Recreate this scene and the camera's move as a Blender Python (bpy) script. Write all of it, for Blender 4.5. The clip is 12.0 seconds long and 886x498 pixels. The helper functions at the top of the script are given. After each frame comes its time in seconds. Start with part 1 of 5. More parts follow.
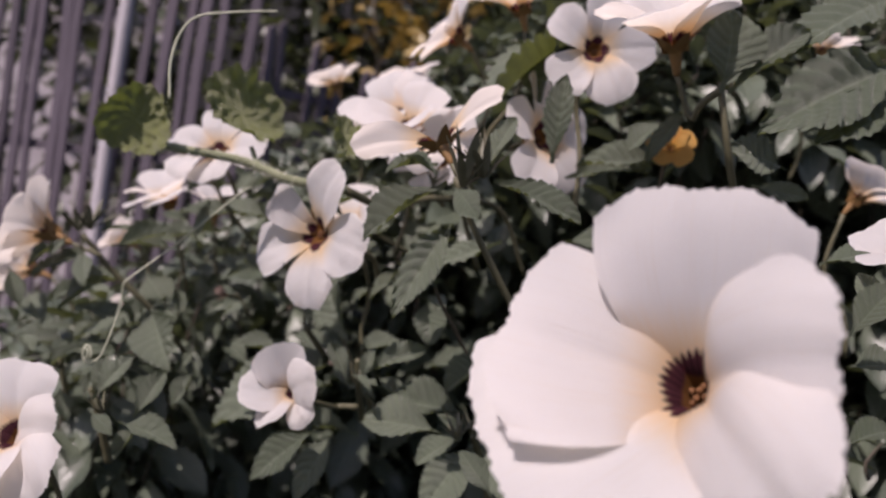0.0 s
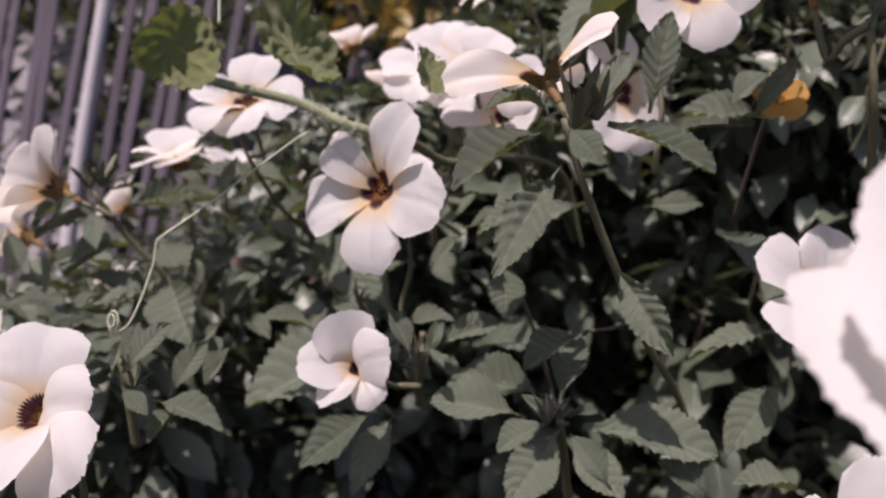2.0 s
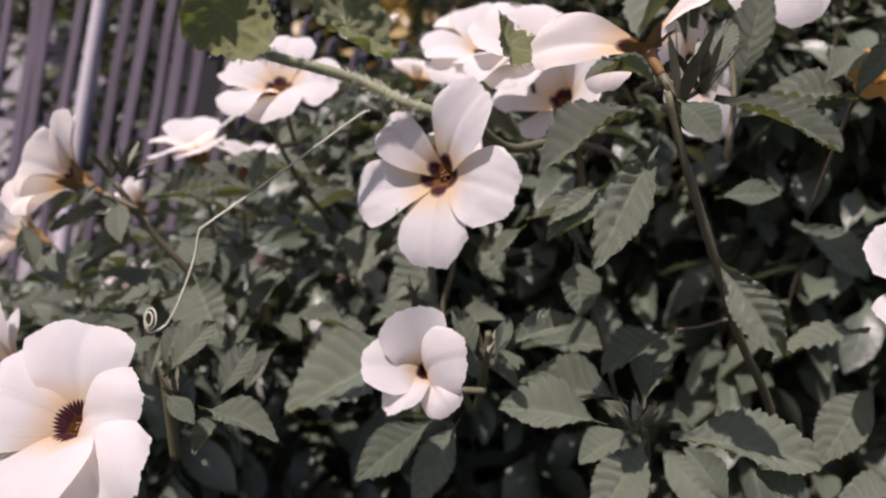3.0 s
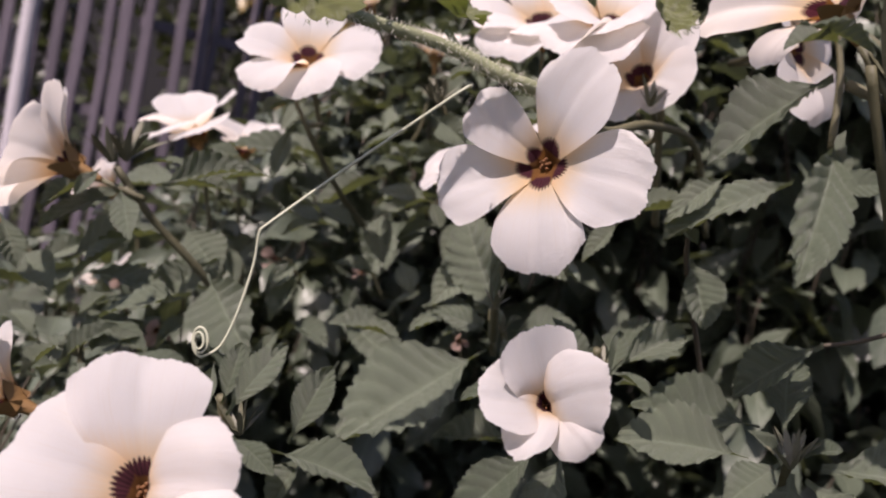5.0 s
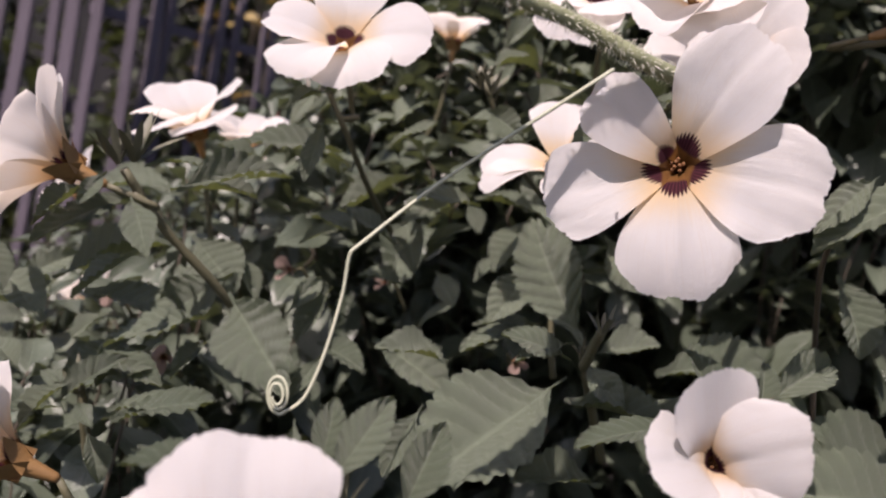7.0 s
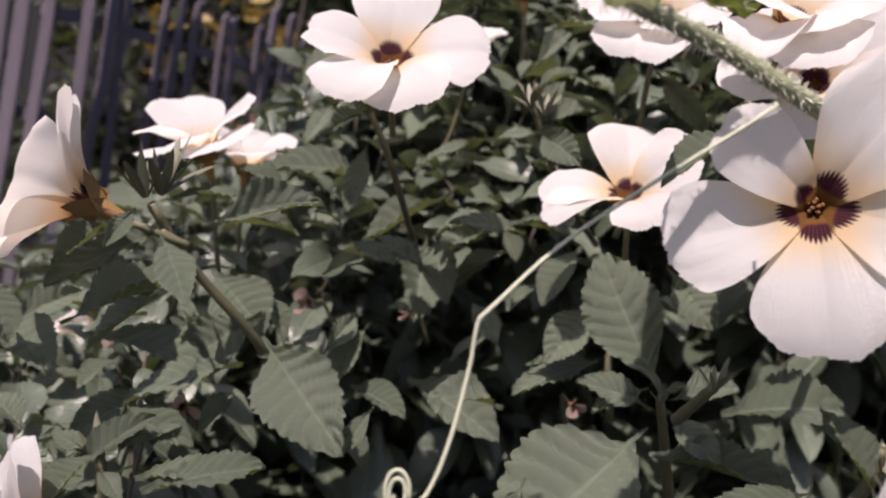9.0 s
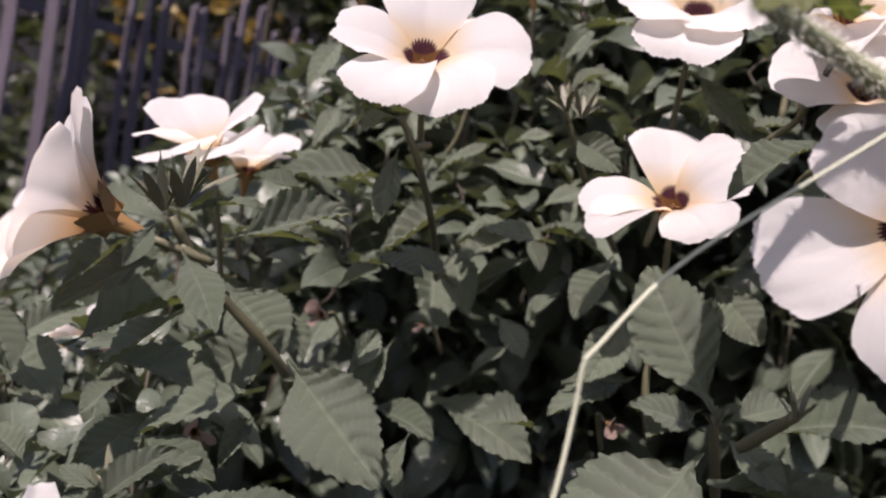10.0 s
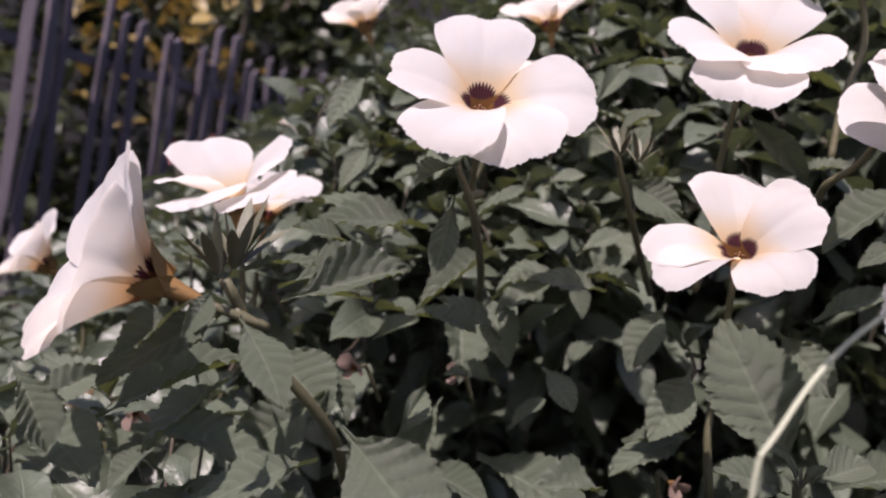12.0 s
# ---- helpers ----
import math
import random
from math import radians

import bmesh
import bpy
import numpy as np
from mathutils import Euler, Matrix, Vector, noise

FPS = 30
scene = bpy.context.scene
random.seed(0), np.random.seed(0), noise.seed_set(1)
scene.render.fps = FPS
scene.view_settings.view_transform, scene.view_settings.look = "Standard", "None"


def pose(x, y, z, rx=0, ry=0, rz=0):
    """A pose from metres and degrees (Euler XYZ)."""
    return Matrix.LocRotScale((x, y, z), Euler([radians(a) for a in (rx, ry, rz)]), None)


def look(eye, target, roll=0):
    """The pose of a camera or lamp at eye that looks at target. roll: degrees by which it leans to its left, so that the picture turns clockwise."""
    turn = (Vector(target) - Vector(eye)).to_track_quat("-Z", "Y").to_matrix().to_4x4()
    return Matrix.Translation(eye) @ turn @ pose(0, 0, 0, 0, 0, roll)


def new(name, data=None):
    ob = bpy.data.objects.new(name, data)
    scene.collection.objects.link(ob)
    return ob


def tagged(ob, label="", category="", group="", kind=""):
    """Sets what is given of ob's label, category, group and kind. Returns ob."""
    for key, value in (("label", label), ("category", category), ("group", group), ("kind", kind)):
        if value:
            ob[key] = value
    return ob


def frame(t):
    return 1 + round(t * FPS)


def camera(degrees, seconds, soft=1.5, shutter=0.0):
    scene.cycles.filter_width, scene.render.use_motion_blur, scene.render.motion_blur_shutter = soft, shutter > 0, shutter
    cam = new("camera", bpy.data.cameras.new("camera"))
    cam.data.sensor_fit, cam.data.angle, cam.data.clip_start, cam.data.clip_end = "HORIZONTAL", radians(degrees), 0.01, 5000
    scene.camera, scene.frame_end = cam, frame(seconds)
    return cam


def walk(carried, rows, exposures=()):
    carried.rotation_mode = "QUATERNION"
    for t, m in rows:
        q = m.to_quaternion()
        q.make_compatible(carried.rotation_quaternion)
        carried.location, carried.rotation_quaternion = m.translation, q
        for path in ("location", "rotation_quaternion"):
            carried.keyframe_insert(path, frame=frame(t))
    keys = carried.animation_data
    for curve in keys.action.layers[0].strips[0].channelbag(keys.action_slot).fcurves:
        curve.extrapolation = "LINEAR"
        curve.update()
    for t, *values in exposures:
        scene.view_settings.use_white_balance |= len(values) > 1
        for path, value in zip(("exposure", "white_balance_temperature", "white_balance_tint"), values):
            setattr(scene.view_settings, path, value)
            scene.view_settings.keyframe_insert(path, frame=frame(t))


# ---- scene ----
cam = camera(57.8, 12.0, 2.1)
PATH = [
    (0, (0.003, 0.001, 0.76), (0.008, 1.99, 0.559), 6.6),
    (0.5, (-0.004, 0.007, 0.756), (0.009, 1.997, 0.555), 6.9),
    (1, (-0.013, 0.015, 0.75), (0.029, 2.005, 0.553), 7.4),
    (1.5, (-0.02, 0.022, 0.746), (0.035, 2.012, 0.551), 7.5),
    (2, (-0.029, 0.034, 0.743), (0.049, 2.021, 0.525), 7.8),
    (2.5, (-0.041, 0.046, 0.738), (0.04, 2.033, 0.528), 7.7),
    (3, (-0.05, 0.056, 0.734), (0.053, 2.043, 0.53), 7.9),
    (5, (-0.088, 0.096, 0.73), (0.174, 2.065, 0.499), 8.3),
    (5.5, (-0.096, 0.109, 0.727), (0.201, 2.072, 0.486), 8.2),
    (6, (-0.104, 0.12, 0.726), (0.212, 2.082, 0.497), 8.3),
    (6.5, (-0.109, 0.13, 0.725), (0.255, 2.083, 0.494), 8.1),
    (7, (-0.117, 0.136, 0.727), (0.276, 2.083, 0.494), 8.0),
    (9, (-0.142, 0.164, 0.73), (0.372, 2.085, 0.518), 7.8),
    (9.5, (-0.15, 0.173, 0.729), (0.396, 2.085, 0.516), 8.1),
    (10, (-0.156, 0.183, 0.731), (0.442, 2.079, 0.515), 7.9),
    (10.5, (-0.161, 0.19, 0.732), (0.473, 2.077, 0.538), 8.0),
    (11, (-0.164, 0.195, 0.733), (0.495, 2.075, 0.552), 7.8),
    (11.5, (-0.17, 0.2, 0.733), (0.501, 2.076, 0.568), 7.7),
    (12, (-0.174, 0.202, 0.734), (0.495, 2.081, 0.59), 7.3),
]
walk(cam, [(t, look(eye, target, roll)) for t, eye, target, roll in PATH], [(0.0, 0.31, 6540, 29), (3.0, 0.62, 6530, 29), (5.0, 0.62, 6700, 29), (7.0, 0.70, 6680, 28), (9.0, 0.74, 6620, 26), (11.0, 0.80, 6480, 29), (12.0, 0.70, 6440, 30)])

cam.data.dof.use_dof = True
cam.data.dof.focus_distance = 0.175
cam.data.dof.aperture_fstop = 19.0

# ---- light ----
SUN_WAY = Vector((-0.35, -0.42, 0.84)).normalized()
world = bpy.data.worlds.new("world")
scene.world = world
world.use_nodes = True
wn = world.node_tree
sky = wn.nodes.new("ShaderNodeTexSky")
sky.sky_type = "NISHITA"
sky.sun_disc = False
sky.dust_density = 1.8
sky.ozone_density = 0.8
sky.sun_elevation = math.asin(SUN_WAY.z)
sky.sun_rotation = math.atan2(SUN_WAY.x, SUN_WAY.y)
wn.links.new(sky.outputs[0], wn.nodes["Background"].inputs[0])
wn.nodes["Background"].inputs[1].default_value = 0.088
sun = new("sun", bpy.data.lights.new("sun", "SUN"))
sun.data.energy = 5.0
sun.data.angle = radians(0.5)
sun.data.color = (1.0, 0.94, 0.86)
sun.matrix_world = look(SUN_WAY * 10, (0, 0, 0))


# ---- materials ----
def material(name):
    m = bpy.data.materials.new(name)
    m.use_nodes = True
    t = m.node_tree
    return m, t, t.nodes["Principled BSDF"], t.nodes["Material Output"]


def math_node(t, op, a, b=None, clamp=False):
    n = t.nodes.new("ShaderNodeMath")
    n.operation, n.use_clamp = op, clamp
    for i, v in enumerate((a, b)):
        if v is None:
            continue
        if isinstance(v, (int, float)):
            n.inputs[i].default_value = v
        else:
            t.links.new(v, n.inputs[i])
    return n.outputs[0]


def step_node(t, value, lo, hi):
    n = t.nodes.new("ShaderNodeMapRange")
    n.interpolation_type = "SMOOTHSTEP"
    t.links.new(value, n.inputs[0])
    for i, v in ((1, lo), (2, hi)):
        if isinstance(v, (int, float)):
            n.inputs[i].default_value = v
        else:
            t.links.new(v, n.inputs[i])
    return n.outputs[0]


def mix_node(t, fac, a, b, kind="MIX"):
    n = t.nodes.new("ShaderNodeMix")
    n.data_type, n.blend_type = "RGBA", kind
    for sock, v in ((n.inputs[0], fac), (n.inputs[6], a), (n.inputs[7], b)):
        if isinstance(v, (int, float)):
            sock.default_value = v
        elif isinstance(v, tuple):
            sock.default_value = (*v, 1)
        else:
            t.links.new(v, sock)
    return n.outputs[2]


def noise_node(t, scale, detail=3, coord=None, rough=0.55):
    n = t.nodes.new("ShaderNodeTexNoise")
    n.inputs["Scale"].default_value, n.inputs["Detail"].default_value, n.inputs["Roughness"].default_value = scale, detail, rough
    if coord is not None:
        t.links.new(coord, n.inputs[0])
    return n.outputs[0]


def bump_node(t, height, strength, distance, bsdf):
    n = t.nodes.new("ShaderNodeBump")
    n.inputs["Strength"].default_value, n.inputs["Distance"].default_value = strength, distance
    t.links.new(height, n.inputs["Height"])
    t.links.new(n.outputs[0], bsdf.inputs["Normal"])
    return n.outputs[0]


def see_through(t, bsdf, out, colour, share, normal=None):
    """Lets part of the light that falls on one side of a thin sheet come out of the other."""
    tr = t.nodes.new("ShaderNodeBsdfTranslucent")
    mix = t.nodes.new("ShaderNodeMixShader")
    mix.inputs[0].default_value = share
    if isinstance(colour, tuple):
        tr.inputs[0].default_value = (*colour, 1)
    else:
        t.links.new(colour, tr.inputs[0])
    if normal is not None:
        t.links.new(normal, tr.inputs["Normal"])
    t.links.new(bsdf.outputs[0], mix.inputs[1])
    t.links.new(tr.outputs[0], mix.inputs[2])
    t.links.new(mix.outputs[0], out.inputs[0])


def uv_node(t):
    n = t.nodes.new("ShaderNodeUVMap")
    s = t.nodes.new("ShaderNodeSeparateXYZ")
    t.links.new(n.outputs[0], s.inputs[0])
    return n.outputs[0], s.outputs[0], s.outputs[1]


def petal_material(name, white, cream, eye):
    m, t, b, out = material(name)
    uv, u, v = uv_node(t)
    side = math_node(t, "SUBTRACT", v, 0.5)
    rays = math_node(t, "ABSOLUTE", math_node(t, "SINE", math_node(t, "MULTIPLY", side, 42.0)))
    dome = math_node(t, "MULTIPLY", math_node(t, "MULTIPLY", side, side), 0.62)
    reach = math_node(t, "SUBTRACT", math_node(t, "ADD", math_node(t, "MULTIPLY", rays, 0.045), 0.205), dome)
    dark = math_node(t, "SUBTRACT", 1.0, step_node(t, math_node(t, "SUBTRACT", u, reach), -0.012, 0.018))
    stretch = t.nodes.new("ShaderNodeMapping")
    stretch.inputs["Scale"].default_value = (1.2, 60, 1)
    t.links.new(uv, stretch.inputs[0])
    ribs = noise_node(t, 1.0, 3, stretch.outputs[0])
    blotch = noise_node(t, 90.0, 3)
    warm = math_node(t, "SUBTRACT", 1.0, step_node(t, math_node(t, "ADD", u, math_node(t, "MULTIPLY", math_node(t, "SUBTRACT", ribs, 0.5), 0.18)), 0.16, 0.54))
    pale = mix_node(t, math_node(t, "MULTIPLY", step_node(t, blotch, 0.45, 0.8), 0.25), white, tuple(c * 0.9 for c in white))
    pale = mix_node(t, math_node(t, "MULTIPLY", step_node(t, ribs, 0.5, 0.8), 0.18), pale, tuple(c * 0.86 for c in cream))
    body = mix_node(t, math_node(t, "MULTIPLY", warm, 0.95), pale, cream)
    heart = mix_node(t, math_node(t, "MULTIPLY", rays, 0.75), tuple(c * 4.5 for c in eye), eye)
    body = mix_node(t, dark, body, heart)
    core = math_node(t, "SUBTRACT", 1.0, step_node(t, math_node(t, "ADD", u, math_node(t, "MULTIPLY", math_node(t, "MULTIPLY", side, side), -0.25)), 0.075, 0.115))
    body = mix_node(t, core, body, (0.26, 0.12, 0.035))
    t.links.new(body, b.inputs["Base Color"])
    b.inputs["Roughness"].default_value = 0.62
    b.inputs["Specular IOR Level"].default_value = 0.25
    nrm = bump_node(t, math_node(t, "ADD", ribs, math_node(t, "MULTIPLY", noise_node(t, 260.0, 2), 0.5)), 0.6, 0.0013, b)
    see_through(t, b, out, mix_node(t, 1.0, body, (1.0, 0.94, 0.86), "MULTIPLY"), 0.54)
    return m


def leaf_material(name, low, high, back, random_from, veins=9.0, vein_gain=1.35):
    m, t, b, out = material(name)
    uv, u, v = uv_node(t)
    side = math_node(t, "ABSOLUTE", math_node(t, "SUBTRACT", math_node(t, "MULTIPLY", v, 2.0), 1.0))
    phase = math_node(t, "SUBTRACT", math_node(t, "MULTIPLY", u, veins), math_node(t, "MULTIPLY", side, 1.7))
    rib = math_node(t, "ABSOLUTE", math_node(t, "SINE", math_node(t, "MULTIPLY", phase, math.pi)))
    line = math_node(t, "SUBTRACT", 1.0, step_node(t, rib, 0.04, 0.22))
    mid = math_node(t, "SUBTRACT", 1.0, step_node(t, side, 0.02, 0.07))
    vein = math_node(t, "MAXIMUM", math_node(t, "MULTIPLY", line, 0.55), mid)
    rnd = t.nodes.new("ShaderNodeObjectInfo").outputs["Random"] if random_from == "object" else t.nodes.new("ShaderNodeNewGeometry").outputs["Random Per Island"]
    patch = noise_node(t, 70.0, 4)
    grain = noise_node(t, 900.0, 2)
    mixv = math_node(t, "ADD", math_node(t, "MULTIPLY", rnd, 0.6), math_node(t, "MULTIPLY", patch, 0.5), True)
    col = mix_node(t, mixv, low, high)
    col = mix_node(t, math_node(t, "MULTIPLY", vein, 0.4), col, tuple(c * vein_gain + 0.02 for c in high))
    col = mix_node(t, math_node(t, "MULTIPLY", step_node(t, grain, 0.55, 0.8), 0.25), col, tuple(c * 1.3 for c in high))
    t.links.new(col, b.inputs["Base Color"])
    rough = math_node(t, "ADD", math_node(t, "MULTIPLY", patch, 0.24), 0.27)
    t.links.new(rough, b.inputs["Roughness"])
    b.inputs["Specular IOR Level"].default_value = 0.7
    height = math_node(t, "ADD", math_node(t, "MULTIPLY", vein, -0.8), math_node(t, "MULTIPLY", math_node(t, "ADD", grain, noise_node(t, 350.0, 3)), 0.5))
    bump_node(t, height, 0.6, 0.0008, b)
    see_through(t, b, out, back, 0.28)
    return m


def plain_material(name, low, high, rough, scale, bump=0.0, fine=None, metal=0.0, grain_scale=(1, 1, 1)):
    m, t, b, out = material(name)
    tc = t.nodes.new("ShaderNodeTexCoord").outputs["Object"]
    mp = t.nodes.new("ShaderNodeMapping")
    mp.inputs["Scale"].default_value = grain_scale
    t.links.new(tc, mp.inputs[0])
    n1 = noise_node(t, scale, 4, mp.outputs[0])
    n2 = noise_node(t, fine or scale * 9, 3, mp.outputs[0])
    rnd = t.nodes.new("ShaderNodeObjectInfo").outputs["Random"]
    f = math_node(t, "ADD", math_node(t, "MULTIPLY", math_node(t, "ADD", n1, n2), 0.38), math_node(t, "MULTIPLY", rnd, 0.25), True)
    t.links.new(mix_node(t, f, low, high), b.inputs["Base Color"])
    b.inputs["Roughness"].default_value, b.inputs["Metallic"].default_value = rough, metal
    if bump:
        bump_node(t, math_node(t, "ADD", n1, math_node(t, "MULTIPLY", n2, 0.6)), 0.7, bump, b)
    return m


PETAL = petal_material("white_petal", (0.855, 0.835, 0.825), (0.86, 0.65, 0.39), (0.030, 0.008, 0.012))
YELLOW_PETAL = petal_material("yellow_petal", (0.78, 0.44, 0.13), (0.75, 0.40, 0.08), (0.12, 0.06, 0.012))
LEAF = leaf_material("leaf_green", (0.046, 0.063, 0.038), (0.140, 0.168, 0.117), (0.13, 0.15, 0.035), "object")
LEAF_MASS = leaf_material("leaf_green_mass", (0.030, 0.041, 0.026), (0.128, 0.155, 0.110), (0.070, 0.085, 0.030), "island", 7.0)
VINE_LEAF = leaf_material("downy_leaf", (0.085, 0.10, 0.032), (0.165, 0.18, 0.070), (0.16, 0.20, 0.03), "object", 4.0)
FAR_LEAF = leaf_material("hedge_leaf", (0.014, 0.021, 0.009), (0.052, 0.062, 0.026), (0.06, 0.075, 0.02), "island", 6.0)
YELLOW_LEAF = leaf_material("yellow_leaf", (0.20, 0.135, 0.04), (0.36, 0.27, 0.10), (0.30, 0.19, 0.03), "island", 6.0)
WITHERED_PETAL = petal_material("withered_petal", (0.40, 0.29, 0.25), (0.33, 0.22, 0.15), (0.10, 0.04, 0.03))
PINK_LEAF = leaf_material("pink_bract", (0.55, 0.12, 0.16), (0.65, 0.28, 0.28), (0.5, 0.12, 0.12), "island", 4.0)
STEM = plain_material("green_stem", (0.052, 0.052, 0.026), (0.115, 0.105, 0.058), 0.6, 120, 0.0004)
BROWN_STEM = plain_material("brown_stem", (0.030, 0.026, 0.018), (0.085, 0.065, 0.042), 0.75, 150, 0.0005)
CALYX = plain_material("calyx", (0.13, 0.065, 0.022), (0.26, 0.15, 0.05), 0.6, 150, 0.0003)
ANTHER = plain_material("anther", (0.10, 0.040, 0.015), (0.20, 0.085, 0.025), 0.7, 300, 0.0003)
VINE = plain_material("vine_stem", (0.13, 0.15, 0.075), (0.24, 0.25, 0.15), 0.65, 160, 0.0004)
BUD = plain_material("bud_green", (0.055, 0.058, 0.035), (0.13, 0.125, 0.080), 0.55, 200, 0.0003)
HAIR = plain_material("plant_hair", (0.55, 0.55, 0.45), (0.75, 0.74, 0.65), 0.6, 200)
TENDRIL = plain_material("tendril", (0.26, 0.28, 0.19), (0.40, 0.41, 0.31), 0.55, 200, 0.0002)
WOOD = plain_material("weathered_wood", (0.018, 0.014, 0.020), (0.124, 0.103, 0.128), 0.85, 9, 0.004, 60, 0.0, (5, 5, 0.6))
PALE_WOOD = plain_material("pale_wood", (0.27, 0.25, 0.27), (0.48, 0.45, 0.47), 0.8, 9, 0.003, 60, 0.0, (5, 5, 0.6))
SOIL = plain_material("soil", (0.010, 0.008, 0.006), (0.035, 0.028, 0.022), 0.95, 6, 0.02, 45)
# pale with dark blotches, for the bright patches between the left slats
PALE_WALL = plain_material("blotchy_pale", (0.12, 0.105, 0.12), (0.62, 0.58, 0.61), 0.85, 4, 0.006, 22)
# near-black on purpose: the backdrop's deep shade is put into this colour
SHADE_WALL = plain_material("shade_dark_wall", (0.004, 0.004, 0.005), (0.011, 0.011, 0.013), 0.85, 3, 0.006, 30)


# ---- building helpers ----
def to_mesh(name, bm, smooth=True):
    me = bpy.data.meshes.new(name)
    bm.to_mesh(me)
    bm.free()
    if smooth:
        me.polygons.foreach_set("use_smooth", [True] * len(me.polygons))
    return me


def part(name, me, mat, parent=None, label="", m=None, kind=""):
    """One mesh object, at the world pose m, under a thing or a part."""
    if isinstance(me, bmesh.types.BMesh):
        me = to_mesh(name, me)
    if not me.materials:
        me.materials.append(mat)
    ob = new(name, me)
    m = m or Matrix.Identity(4)
    if parent is not None:
        ob.parent = parent
        chain, up = parent.matrix_basis.copy(), parent.parent
        while up is not None:
            chain, up = up.matrix_basis @ chain, up.parent
        m = chain.inverted() @ m
    ob.matrix_basis = m
    return tagged(ob, label, kind=kind)


def thing(name, place, label, category, group="", kind=""):
    ob = new(name)
    ob.empty_display_size = 0.02
    ob.matrix_basis = Matrix.Translation(place)
    return tagged(ob, label, category, group, kind)


def smooth_line(points, n):
    """n + 1 points on a smooth line through the given ones."""
    p = [Vector(q) for q in points]
    p = [2 * p[0] - p[1], *p, 2 * p[-1] - p[-2]]
    out = []
    for k in range(n + 1):
        s = k / n * (len(p) - 3)
        i = min(int(s), len(p) - 4)
        f = s - i
        a, b, c, d = p[i:i + 4]
        out.append(0.5 * (2 * b + (c - a) * f + (2 * a - 5 * b + 4 * c - d) * f * f + (3 * b - a - 3 * c + d) * f ** 3))
    return out


def tube(points, r0, r1, n=16, sides=8, bm=None, knots=0.0, seed=0):
    """A tapered round stem along a smooth line."""
    bm = bm or bmesh.new()
    rng = random.Random(seed)
    line = smooth_line(points, n)
    rings = []
    ref = Vector((0.3, 0.9, 0.2))
    for i, c in enumerate(line):
        d = (line[min(i + 1, n)] - line[max(i - 1, 0)]).normalized()
        a = d.cross(ref).normalized()
        b = d.cross(a)
        r = r0 + (r1 - r0) * i / n
        r *= 1 + knots * rng.uniform(-1, 1)
        rings.append([bm.verts.new(c + r * (math.cos(q) * a + math.sin(q) * b)) for q in (2 * math.pi * k / sides for k in range(sides))])
    for p, q in zip(rings, rings[1:]):
        for k in range(sides):
            bm.faces.new((p[k], p[(k + 1) % sides], q[(k + 1) % sides], q[k]))
    bm.faces.new(rings[0][::-1])
    bm.faces.new(rings[-1])
    return bm


def grid_mesh(name, rows, uvs):
    """A sheet from rows of points, with its own coordinates."""
    nu, nv = len(rows), len(rows[0])
    faces = [(i * nv + j, i * nv + j + 1, (i + 1) * nv + j + 1, (i + 1) * nv + j) for i in range(nu - 1) for j in range(nv - 1)]
    me = bpy.data.meshes.new(name)
    me.from_pydata([p for r in rows for p in r], [], faces)
    flat = [c for r in uvs for c in r]
    layer = me.uv_layers.new(name="UVMap")
    idx = np.empty(len(me.loops), int)
    me.loops.foreach_get("vertex_index", idx)
    layer.data.foreach_set("uv", np.array(flat)[idx].ravel())
    me.polygons.foreach_set("use_smooth", [True] * len(faces))
    return me


